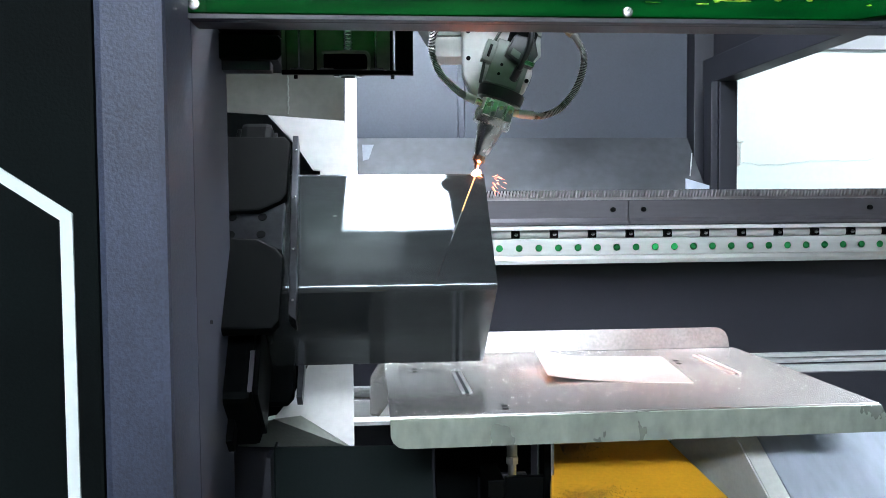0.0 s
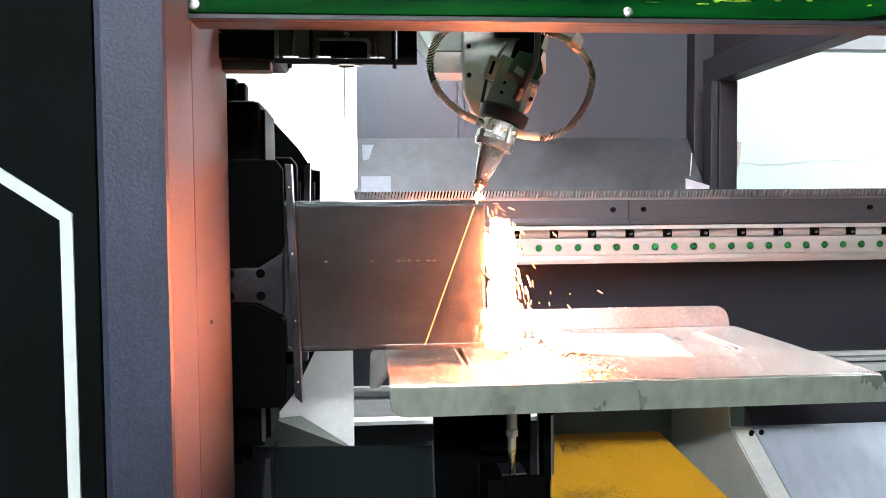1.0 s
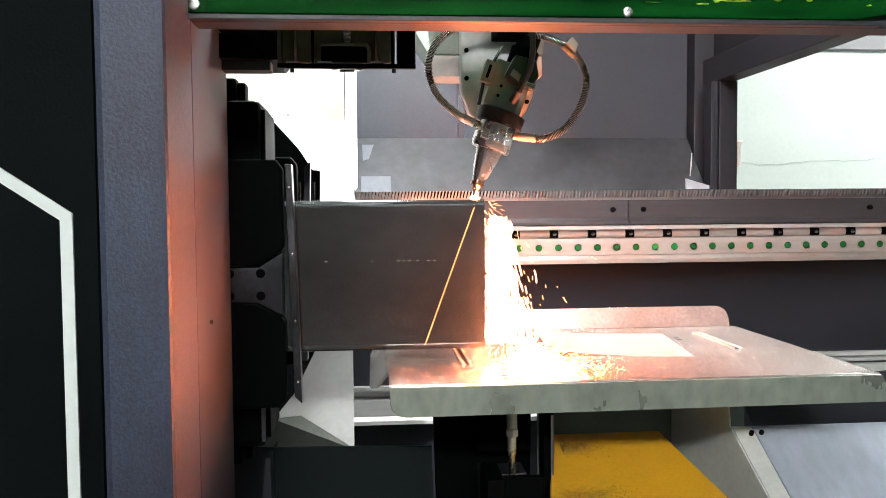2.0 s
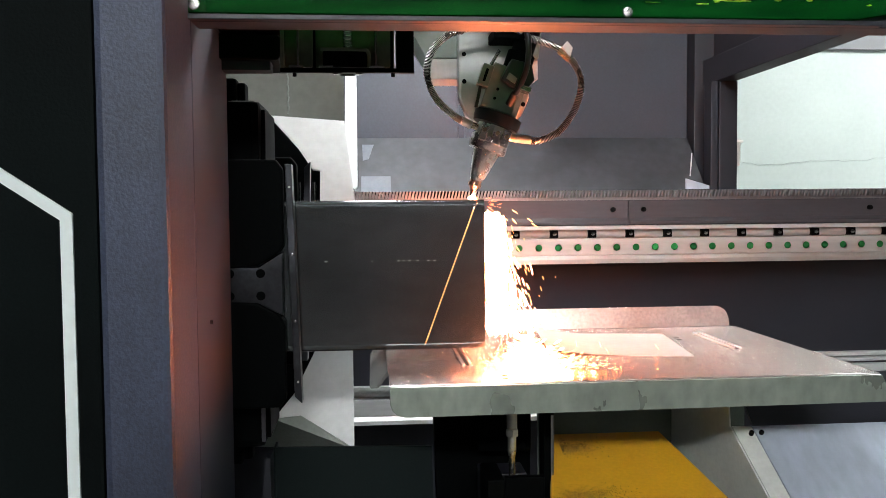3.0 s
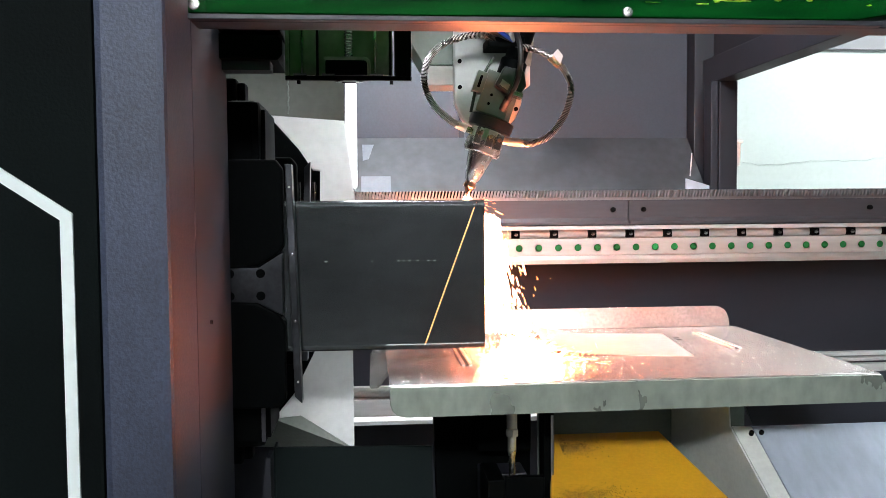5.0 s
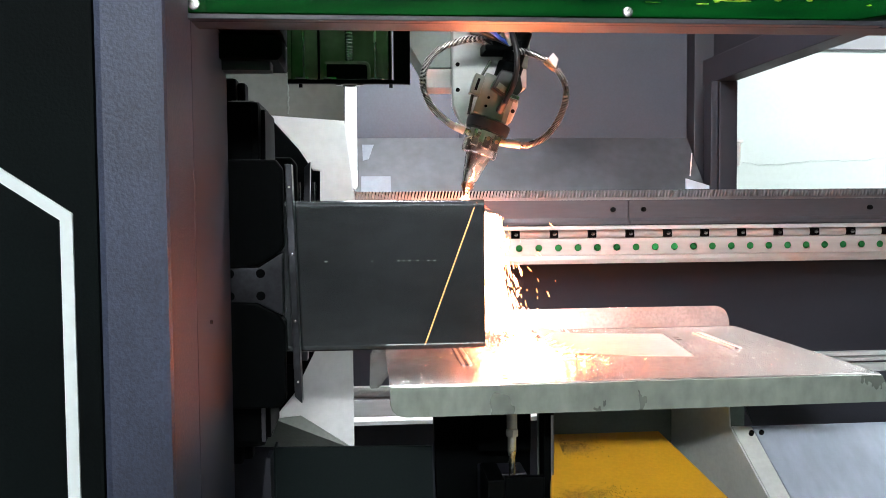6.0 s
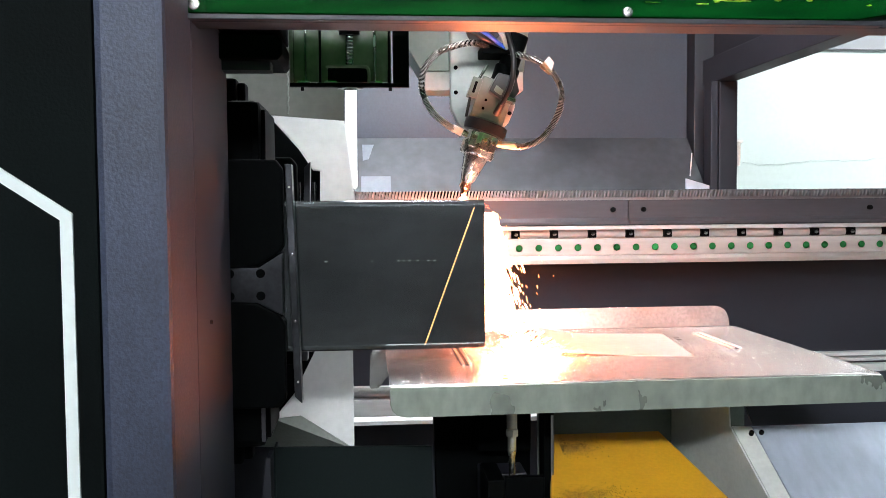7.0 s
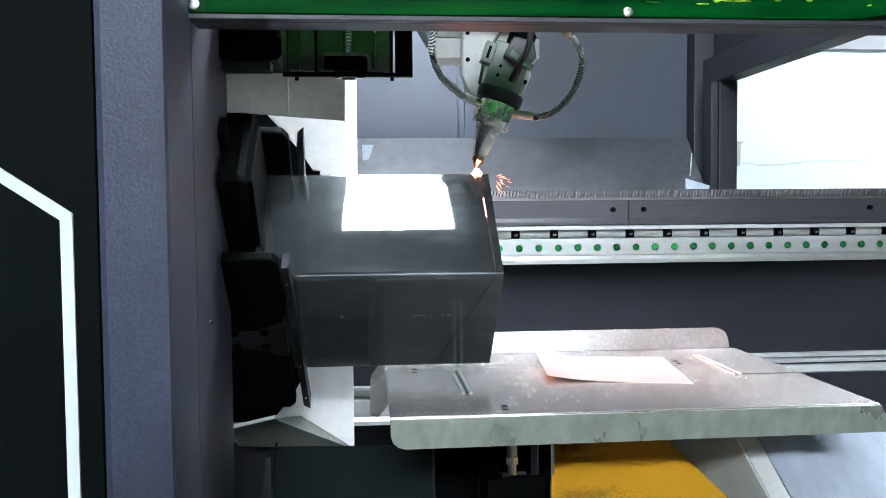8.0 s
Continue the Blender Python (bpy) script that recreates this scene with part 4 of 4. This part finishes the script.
def make_head():
    t = thing("laser_cutting_head", TIP, "tilted laser cutting head with steel nozzle and two conduits", "cutting head")
    up = LEAN
    side = Vector((0.9426, 0, -0.334))

    def at(h, s=0.0, y=0.0):
        return TIP + up * h + side * s + Vector((0, y, 0))

    def turned(bm):
        """From the head's own axes (x side, y depth, z along the axis) to the world."""
        mtx = Matrix(((side.x, 0, up.x, TIP.x), (0, 1, 0, TIP.y), (side.z, 0, up.z, TIP.z), (0, 0, 0, 1)))
        bmesh.ops.transform(bm, matrix=mtx, verts=bm.verts)
        return bm
    part("nozzle", lathe([(-0.004, 0.0032), (0.0, 0.0045), (0.008, 0.009), (0.010, 0.0125), (0.016, 0.0125), (0.0165, 0.0105), (0.021, 0.0105)], TIP, at(1), 28), M_COPPER, t, "copper cutting nozzle", smooth=True)
    part("cone", lathe([(0.020, 0.0120), (0.026, 0.0128), (0.028, 0.0140), (0.072, 0.0235), (0.080, 0.0235)], TIP, at(1), 36), M_CHROME, t, smooth=True)
    part("collar", lathe([(0.0765, 0.020), (0.0765, 0.0325), (0.080, 0.0345), (0.100, 0.0345), (0.104, 0.030), (0.124, 0.030)], TIP, at(1), 36), M_CHROME, t, smooth=True)
    for s, y in ((-0.018, -0.027), (0.004, -0.0335), (0.022, -0.026)):
        c = part("valve_block", turned(box(s - 0.007, s + 0.007, y - 0.008, y + 0.012, 0.088, 0.120, 0.002)), M_CHROME, t)
        part("valve_screw", cyl(at(0.108, s, y - 0.008), at(0.108, s, y - 0.012), 0.0035, seg=12), M_BRASS, c)
    part("black_ring", lathe([(0.122, 0.034), (0.124, 0.041), (0.134, 0.043), (0.144, 0.043), (0.146, 0.038)], TIP, at(1), 36), M_RUBBER, t, smooth=True)
    body = part("body", turned(prism([(-0.040, -0.034), (0.018, -0.034), (0.029, -0.02), (0.029, 0.05), (-0.040, 0.05)], "z", 0.146, 0.226, 0.003)), M_HEADBODY, t)
    for s, h in ((-0.020, 0.165), (0.012, 0.165), (-0.020, 0.182), (0.012, 0.182)):
        part("socket_screw", cyl(at(h, s, -0.0345), at(h, s, -0.0360), 0.0028, seg=10), M_BLACK, body)
    part("drive_motor", lathe([(0.226, 0.020), (0.230, 0.025), (0.262, 0.025), (0.266, 0.020), (0.33, 0.020)], at(0, 0.004, 0.004), at(1, 0.004, 0.004), 28), M_BLACK, t, "black drive motor", smooth=True)
    motor = part("motor_cover", turned(prism([(-0.022, 0.198), (0.004, 0.190), (0.028, 0.196), (0.034, 0.215), (0.020, 0.240), (-0.016, 0.236)], "y", -0.056, -0.034, 0.003)), M_RUBBER, t)
    part("motor_face", turned(prism([(-0.014, 0.201), (0.003, 0.196), (0.004, 0.207), (-0.012, 0.212)], "y", -0.0575, -0.0555, 0.0005)), M_HEADGREY, motor)
    part("motor_foot", turned(box(0.014, 0.033, -0.060, -0.034, 0.190, 0.200, 0.002)), M_STEEL, motor)
    tag = part("sensor_box", turned(box(-0.058, -0.038, -0.040, -0.012, 0.178, 0.217, 0.002)), M_HEADBODY, t, "grey-green sensor box with a small printed tag")
    part("printed_tag", turned(box(-0.051, -0.046, -0.0408, -0.0398, 0.186, 0.209)), M_BLACK, tag)
    part("sensor_lead", cyl(at(0.217, -0.045, -0.026), at(0.250, -0.038, -0.022), 0.003, seg=10), M_STEEL, t)
    part("sensor_lead", cyl(at(0.178, -0.050, -0.026), at(0.140, -0.045, -0.026), 0.003, seg=10), M_RUBBER, t)
    # swivel flange and arm behind the body
    fx, fz = 0.2355, 1.562
    f = part("swivel_flange", prism([(fx - 0.066, fz + 0.30), (fx + 0.066, fz + 0.30), (fx + 0.066, fz - 0.06), (fx + 0.052, fz - 0.092), (fx + 0.030, fz - 0.113), (fx - 0.030, fz - 0.113), (fx - 0.052, fz - 0.092), (fx - 0.066, fz - 0.06)], "y", 1.492, 1.520, 0.004), M_HEADWHITE, t)
    for x, z in ((-0.056, 0.02), (-0.056, -0.03), (0.058, 0.02), (0.059, -0.02), (0.054, -0.072), (-0.060, 0.06), (0.059, 0.06)):
        part("flange_bolt", cyl((fx + x, 1.493, fz + z), (fx + x, 1.489, fz + z), 0.0042, seg=12), M_BLACK, f)
    part("arm", prism([(0.062, 1.665), (0.112, 1.580), (0.326, 1.580), (0.336, 1.665), (0.336, 1.84), (0.062, 1.84)], "y", 1.524, 1.64, 0.002), M_HEADGREY, t)
    part("arm_box", box(0.120, 0.325, 1.528, 1.62, 1.541, 1.5795, 0.002), M_HEADWHITE, t)
    part("neck", cyl((fx, 1.50, 1.66), (fx, 1.43, 1.66), 0.035, seg=24), M_RUBBER, t, smooth=True)
    # corrugated conduits
    L = [(0.172, 1.437, 1.4525), (0.154, 1.43, 1.462), (0.123, 1.42, 1.489), (0.106, 1.415, 1.528), (0.111, 1.412, 1.566), (0.135, 1.41, 1.595), (0.172, 1.41, 1.611), (0.211, 1.415, 1.617), (0.246, 1.43, 1.608)]
    R = [(0.281, 1.437, 1.4205), (0.305, 1.43, 1.418), (0.339, 1.42, 1.432), (0.367, 1.415, 1.468), (0.380, 1.412, 1.512), (0.371, 1.41, 1.545), (0.347, 1.41, 1.573), (0.317, 1.415, 1.589), (0.280, 1.43, 1.602)]
    for pts in (L, R):
        line = curve(pts, 64)
        hose = part("conduit", sweep(line, lambda i: 0.0067 if (i // 2) % 2 else 0.0046, 10), M_CONDUIT, t, "corrugated steel conduit")
        # black faces put the shade between the ridges into the colour
        hose.data.materials.append(M_BLACK)
        for k, poly in enumerate(hose.data.polygons):
            if (k // 10) % 4 < 2:
                poly.material_index = 1
    part("conduit_end", cyl((0.186, 1.437, 1.4465), (0.166, 1.437, 1.4560), 0.0078, seg=16), M_HEADWHITE, t)
    part("elbow", sweep(curve([(0.186, 1.437, 1.4465), (0.197, 1.436, 1.442), (0.205, 1.436, 1.435), (0.207, 1.436, 1.425)], 6), 0.0062, 12), M_BRASS, t, smooth=True)
    part("conduit_end", cyl((0.265, 1.437, 1.4225), (0.292, 1.434, 1.4195), 0.0078, seg=16), M_HEADWHITE, t)
    part("elbow", sweep(curve([(0.268, 1.437, 1.422), (0.256, 1.436, 1.424), (0.247, 1.436, 1.428), (0.240, 1.436, 1.422)], 6), 0.0068, 12), M_BRASS, t, smooth=True)
    part("conduit_sleeve", cyl((0.358, 1.41, 1.561), (0.340, 1.411, 1.577), 0.0074, seg=16), M_BRASS, t)
    part("cable_label", prism([(0.343, 1.580), (0.352, 1.590), (0.362, 1.578), (0.357, 1.562)], "y", 1.400, 1.4035), M_WHITE, t, "folded white cable label")
    part("cable", sweep(curve([(0.262, 1.44, 1.70), (0.270, 1.39, 1.630), (0.278, 1.375, 1.583), (0.275, 1.375, 1.539), (0.263, 1.385, 1.506), (0.2525, 1.395, 1.4885)], 10), 0.0052, 12), M_RUBBER, t, smooth=True)
    part("cable_gland", cyl((0.2575, 1.39, 1.497), (0.249, 1.406, 1.480), 0.0072, seg=14), M_RUBBER, t)
    for k, (dx, m2) in enumerate(((-0.03, M_RUBBER), (-0.012, M_BLUE), (0.012, M_HEADWHITE))):
        part("hose", sweep(curve([(0.235 + dx, 1.44, 1.78), (0.228 + dx * 1.6, 1.40, 1.66), (0.250 + dx, 1.395, 1.625), (0.272, 1.42, 1.608)], 8), 0.0042, 10), m2, t, smooth=True)
    part("hose_bracket", box(0.225, 0.295, 1.42, 1.50, 1.598, 1.616, 0.003), M_BLACK, t)
    return t


def make_carriage():
    """The cross carriage with its vertical ball screw."""
    t = thing("cross_carriage", (-0.03, 1.46, 1.54), "grey-green cross carriage with ball screw and guides", "machine carriage")
    # plates run up out of sight, so that they shade the housing
    part("back_plate", box(-0.149, 0.049, 1.455, 1.49, 1.545, 2.22, 0.002), M_CARRIAGE, t)
    part("bottom_plate", box(-0.149, 0.083, 1.395, 1.42, 1.536, 1.5435, 0.001), M_BLACK, t)
    part("side_plate", box(0.052, 0.083, 1.40, 1.49, 1.544, 2.22, 0.002), M_BLACK, t)
    part("side_plate", box(-0.149, -0.142, 1.40, 1.455, 1.544, 2.22, 0.002), M_CARRIAGE, t)
    for x in (-0.105, 0.030):
        g = part("guide", box(x - 0.012, x + 0.012, 1.42, 1.455, 1.546, 2.22, 0.003), M_CARRIAGE, t)
        part("guide_edge", cyl((x - 0.014, 1.418, 1.546), (x - 0.014, 1.418, 2.22), 0.0022, seg=8), M_STEEL, g)
        part("guide_groove", box(x + 0.010, x + 0.0165, 1.425, 1.452, 1.546, 2.22), M_BLACK, g)
    n = part("bearing_block", box(-0.076, 0.004, 1.405, 1.455, 1.546, 1.574, 0.004), M_BLACK, t)
    part("bearing_nose", cyl((-0.033, 1.425, 1.5445), (-0.033, 1.425, 1.5340), 0.026, seg=28), M_STEEL, n)
    part("bearing_cap", cyl((-0.033, 1.425, 1.5345), (-0.033, 1.425, 1.5325), 0.013, seg=24), M_BLACK, n)
    part("bent_bracket", sweep(curve([(-0.078, 1.398, 1.5755), (-0.012, 1.398, 1.5755), (0.001, 1.398, 1.573), (0.0045, 1.398, 1.562), (0.0045, 1.398, 1.5445)], 8), 0.0032, 10), M_CARRIAGE, n, smooth=True)
    for x in (-0.122, -0.070, 0.018):
        part("foot_clip", box(x - 0.012, x + 0.012, 1.392, 1.41, 1.5437, 1.5475, 0.001), M_STEEL, n)
    line = [Vector((-0.033, 1.43, 1.574 + 0.0016 * i)) for i in range(180)]
    part("ball_screw", sweep(line, lambda i: 0.0085 if (i // 2) % 2 else 0.0068, 14), M_STEEL, t)
    part("screw_nut", cyl((-0.033, 1.43, 1.64), (-0.033, 1.43, 1.70), 0.02, seg=20), M_BLACK, t)
    for x in (-0.125, 0.046):
        part("stop_screw", cyl((x, 1.41, 1.536), (x, 1.41, 1.529), 0.0035, seg=12), M_BLACK, t)
    # unseen plate added to shade the housing as the carriage moves back
    part("shade_plate", box(-0.2615, 0.10, 1.44, 1.50, 1.80, 2.45, 0.004), M_HEADGREY, t)
    # full size about its foot; scaled, flattened and placed to fit the camera's view
    for o in t.children_recursive:
        o.data.transform(Matrix.Diagonal((0.846, 0.40, 0.846, 1)))
    t.location = (-0.0254, 1.212, 1.503)
    return t


# ---------------------------------------------------------------- sparks
def droplet(bm, p, d, length, r):
    """A spindle of molten steel."""
    p, d = Vector(p), Vector(d).normalized()
    lathe([(-length / 2, r * 0.15), (-length * 0.2, r * 0.8), (length * 0.1, r), (length * 0.35, r * 0.7), (length / 2, r * 0.15)], p, p + d, 6, bm)


def swarm(name, n, place, material, label, seed, at, thick=(0.0008, 0.002)):
    """Many droplets as one cloud; place(rng) gives a droplet's place, way and length."""
    rng = random.Random(seed)
    verts, faces, cool = [], [], []
    for i in range(n):
        p, d, ln = place(rng)
        cool.append(ln < 0.009 or i % 5 == 0)
        p, d = Vector(p), Vector(d).normalized()
        r = rng.uniform(*thick)
        s = d.orthogonal().normalized()
        u = d.cross(s)
        base = len(verts)
        for h, k in ((-0.5, 0.12), (-0.15, 0.9), (0.25, 0.8), (0.5, 0.1)):
            for q in range(5):
                a = 2 * math.pi * q / 5
                verts.append(p + d * ln * h + (s * math.cos(a) + u * math.sin(a)) * r * k)
        for ringno in range(3):
            for q in range(5):
                a0, a1 = base + ringno * 5 + q, base + ringno * 5 + (q + 1) % 5
                faces.append((a0, a1, a1 + 5, a0 + 5))
        faces.append(tuple(base + q for q in range(5)))
        faces.append(tuple(base + 15 + q for q in range(5)))
    me = bpy.data.meshes.new(name)
    me.from_pydata(verts, [], faces)
    me.materials.append(material)
    me.materials.append(M_SPRAY if material == M_SPRAY else M_EMBER)
    for k, poly in enumerate(me.polygons):
        if cool[k // 17]:
            poly.material_index = 1
    o = new(name, me)
    o.location = at
    return tagged(o, label, "sparks", kind="stuff")


def make_sparks():
    def column(rng):
        z = rng.uniform(-0.106, 0.100)
        fall = (0.100 - z) / 0.23
        edge = rng.random() < 0.06
        x = 0.007 + abs(rng.gauss(0, 0.006 + (0.050 if edge else 0.021) * (0.25 + fall)))
        return (x, rng.gauss(0, 0.008 + 0.008 * fall), z), (0.10 + 2.2 * x + rng.gauss(0, 0.06), rng.gauss(0, 0.08), -1), rng.uniform(0.003, 0.009) if edge else rng.uniform(0.010, 0.024)

    def splash(rng):
        a = rng.uniform(0, 2 * math.pi)
        d = abs(rng.gauss(0, 0.034))
        return (d * (1.7 if math.cos(a) > 0 else 0.85) * math.cos(a), d * 0.8 * math.sin(a), abs(rng.gauss(0.004, 0.020)) * max(0.15, 1 - d * 9)), (math.cos(a), math.sin(a), rng.uniform(-0.05, 0.5)), max(0.003, rng.uniform(0.007, 0.014) - 0.07 * d)

    def jet(rng):
        h = rng.uniform(0, 0.05)
        return (0.15 * h + rng.gauss(0, 0.002), rng.gauss(0, 0.002), -h), (0.15, rng.gauss(0, 0.05), -1), rng.uniform(0.01, 0.02)

    def flare(rng):
        a = rng.gauss(-0.5, 0.8)
        d = abs(rng.gauss(0, 0.004))
        return (d * math.cos(a), rng.gauss(0, 0.004), -0.004 + d * math.sin(a)), (math.cos(a), rng.gauss(0, 0.4), math.sin(a)), rng.uniform(0.006, 0.018)

    def spray(rng):
        a = rng.uniform(-1.2, 0.35)
        d = rng.uniform(0.012, 0.036)
        return (0.006 + d * math.cos(a), rng.gauss(0, 0.006), d * math.sin(a)), (math.cos(a), 0.1, math.sin(a)), rng.uniform(0.006, 0.014)
    c = swarm("spark_stream", 2300, column, M_HOT, "white-hot stream of sparks falling from the tube's end", 3, (0.2, 1.46, 1.19), (0.0003, 0.0008))
    s = swarm("spark_splash", 2400, splash, M_HOT, "white-hot sparks splashing over the table", 5, (0.2, 1.46, 1.035), (0.0003, 0.0009))
    j = swarm("inner_jet", 40, jet, M_HOT, "white-hot jet blown through the cut", 6, (0.19, 1.46, 1.29), (0.0008, 0.0016))
    f = swarm("cutting_flare", 46, flare, M_HOT, "white-hot flare at the cutting point", 8, (0.187, 1.44, 1.32), (0.0006, 0.0016))
    g = swarm("ember_spray", 26, spray, M_SPRAY, "thin red sparks spraying beside the cut", 9, (0.19, 1.44, 1.31), (0.0002, 0.0004))
    one = bmesh.new()
    droplet(one, (0, 0, 0), (0, 0, 1), 0.013, 0.0010)
    me = bpy.data.meshes.new("flying_spark")
    one.to_mesh(me)
    one.free()
    me.materials.append(M_EMBER)
    flying = []
    for i in range(48):
        o = new("flying_spark", me)
        flying.append(tagged(o, "small white-hot spark in flight", "spark", "flying sparks"))
    return c, s, j, f, g, flying


# ---------------------------------------------------------------- build
hall()
bed()
enclosure()
chuck_housing()
below_table()
CHUCK = make_chuck()
TUBE = make_tube()
KERF_STRIPS = make_kerf_glow()
TABLE = make_table()
OFFCUT = make_offcut()
FILINGS = make_filings()
DROSS = make_dross()
HEAD = make_head()
CARRIAGE = make_carriage()
STREAM, SPLASH, JET, FLARE, SPRAY, FLYING = make_sparks()

TURNS = [(0.0, -40.0), (0.1, -32.0), (0.2, -22.0), (0.3, -12.5), (0.4, -7.0), (0.5, -3.6), (0.6, -1.0), (0.7, 0.0), (1.0, 0.0), (7.3, 0.0),
         (7.4, 0.6), (7.5, 6.0), (7.6, 18.0), (7.7, 27.0), (7.8, 34.0), (7.9, 39.5), (8.0, 44.0)]


def turn_at(t):
    for (a, u), (b2, v) in zip(TURNS, TURNS[1:]):
        if t <= b2:
            return u + (v - u) * (t - a) / (b2 - a)
    return TURNS[-1][1]


def feed_at(t):
    """How far the tube is pushed out while it turns."""
    a = abs(turn_at(t))
    return a / 41.0 * 0.0145 if t < 4 else a / 43.0 * 0.024


def corner(angle, far):
    """The place (y, z) of the top front or top back corner of the turned tube."""
    a = radians(45 - angle) if not far else radians(135 - angle)
    r = SIDE / 2 * math.sqrt(2) - 0.006
    return AXIS_Y - r * math.cos(a), AXIS_Z + r * math.sin(a)


def head_at(t):
    """Depth and height of the cutting point."""
    if t <= 0.7:
        y, z = corner(turn_at(t), False)
        return y, z
    y0, z0 = corner(0, False)
    y1, z1 = corner(0, True)
    if t < 7.35:
        k = min(1, (t - 0.7) / 6.5)
        return y0 + (y1 - y0) * k, AXIS_Z + SIDE / 2
    return corner(turn_at(t), True)


def drop_at(t):
    """How far the table sinks to let the tube's lower corner pass."""
    a = radians(45 - abs(turn_at(t)))
    return -0.93 * (SIDE / math.sqrt(2) * math.cos(a) - SIDE / 2)


def ease(a, b, k):
    return a + (b - a) * max(0.0, min(1.0, k))


def motions():
    rest = (CHUCK.location.copy(), TUBE.location.copy())
    for ob, p, feed in zip((CHUCK, TUBE), rest, (0, 1)):
        walk(ob, [(t, Matrix.Translation(p + Vector((feed * feed_at(t), 0, 0))) @ Matrix.Rotation(radians(a), 4, "X")) for t, a in TURNS])
    times = [t for t, a in TURNS if t < 7.4 and t <= 1.0] + [2.0, 3.0, 4.0, 5.0, 6.0, 7.0, 7.2, 7.3] + [t for t, a in TURNS if t >= 7.4]
    for ob in (TABLE, OFFCUT, FILINGS, DROSS):
        p = ob.location.copy()
        walk(ob, [(t, Matrix.Translation(p + Vector((0, 0, drop_at(t))))) for t in times])
    top = AXIS_Z + SIDE / 2
    for ob, lift in ((HEAD, True), (CARRIAGE, False)):
        p = ob.location.copy()
        rows = []
        for t in times:
            y, z = head_at(t)
            rows.append((t, Matrix.Translation(p + Vector((abs(turn_at(t)) / 42 * 0.011 if lift else 0.0, y - 1.44, z - top if lift else 0.0)))))
        walk(ob, rows)
    steps = [i / 15 for i in range(121)]
    rng = random.Random(21)
    # flare and spray stay at the cutting point
    rows, rows2 = [], []
    for t in steps:
        y, z = head_at(t)
        rows.append((t, pose(0.185 + abs(turn_at(t)) / 42 * 0.011, y, z + 0.006, rng.uniform(-12, 12), rng.uniform(-14, 14), 0)))
        rows2.append((t, pose(0.199 + feed_at(t), y, z - 0.006, rng.uniform(-20, 20), rng.uniform(-16, 16), 0)))
    walk(JET, [(t, pose(0.19, head_at(t)[0] + (AXIS_Y - head_at(t)[0]) * 0.14, head_at(t)[1] + (AXIS_Z - head_at(t)[1]) * 0.14)) for t in steps])
    walk(FLARE, rows)
    walk(SPRAY, rows2)
    # stream and splash slide out of the open tube while the top face is cut
    rows, rows2 = [], []
    for t in steps:
        y, z = head_at(t)
        out = min(max(0.0, min(1.0, (t - 0.62) / 0.12)), max(0.0, min(1.0, (7.26 - t) / 0.12)))
        yy = ease(AXIS_Y, min(max(y - 0.04, 1.430), 1.545), out)
        rows.append((t, pose(ease(-0.06, 0.200, out), yy, ease(AXIS_Z + 0.006, 1.176, out) + rng.uniform(-0.008, 0.008) * out, 0, rng.uniform(-3, 3), rng.uniform(-25, 25))))
        rows2.append((t, pose(ease(-0.06, 0.262, out), yy - 0.085 * out, ease(AXIS_Z - 0.03, 1.032, out), 0, 0, rng.uniform(-40, 40))))
    walk(STREAM, rows)
    walk(SPLASH, rows2)
    # single sparks fall from the tube's end again and again
    for n, ob in enumerate(FLYING):
        born = 0.62 + rng.uniform(0, 0.5)
        life = rng.uniform(0.25, 0.45)
        rows = [(0.0, pose(0.10, AXIS_Y, AXIS_Z))]
        vx, vz, vy, zs = 0.2, 0.0, 0.0, 1.3
        i = 0
        for i in range(1, 121):
            t = i / 15
            k = (t - born) / life
            if t < born or t > 7.42:
                rows.append((t, pose(0.10, AXIS_Y, AXIS_Z)))
                continue
            if k > 1 or i == 1 or len(rows) < 2 or rows[-1][1].translation.x < 0.11:
                born, k = t, 0.0
                life = rng.uniform(0.25, 0.45)
                vx, vy, vz = abs(rng.gauss(0.18, 0.36)), rng.gauss(-0.05, 0.15), rng.uniform(-0.5, 0.5)
                zs = rng.uniform(1.14, 1.30)
            d = t - born
            y0 = head_at(t)[0]
            x, y, z = 0.205 + vx * d, min(max(y0, 1.45), 1.62) + vy * d, zs + vz * d - 2.6 * d * d
            if z < 1.036:
                z, born = 1.036, -9.0
            tilt = math.degrees(math.atan2(vx, max(0.25, 5.2 * d - vz)))
            rows.append((t, pose(x, y, z, 0, -min(70, tilt), 0)))
        walk(ob, rows)
    # strips light the kerf: upper pieces first, all while the top face is cut
    for k, ob in enumerate(KERF_STRIPS):
        on = 0.0 if k < 2 else 0.62
        off = 7.55
        rows = []
        for t in steps:
            s = 0.0 if on <= t <= off else 0.02
            rows.append((t, pose(-s, 0, 0)))
        walk(ob, rows)


motions()
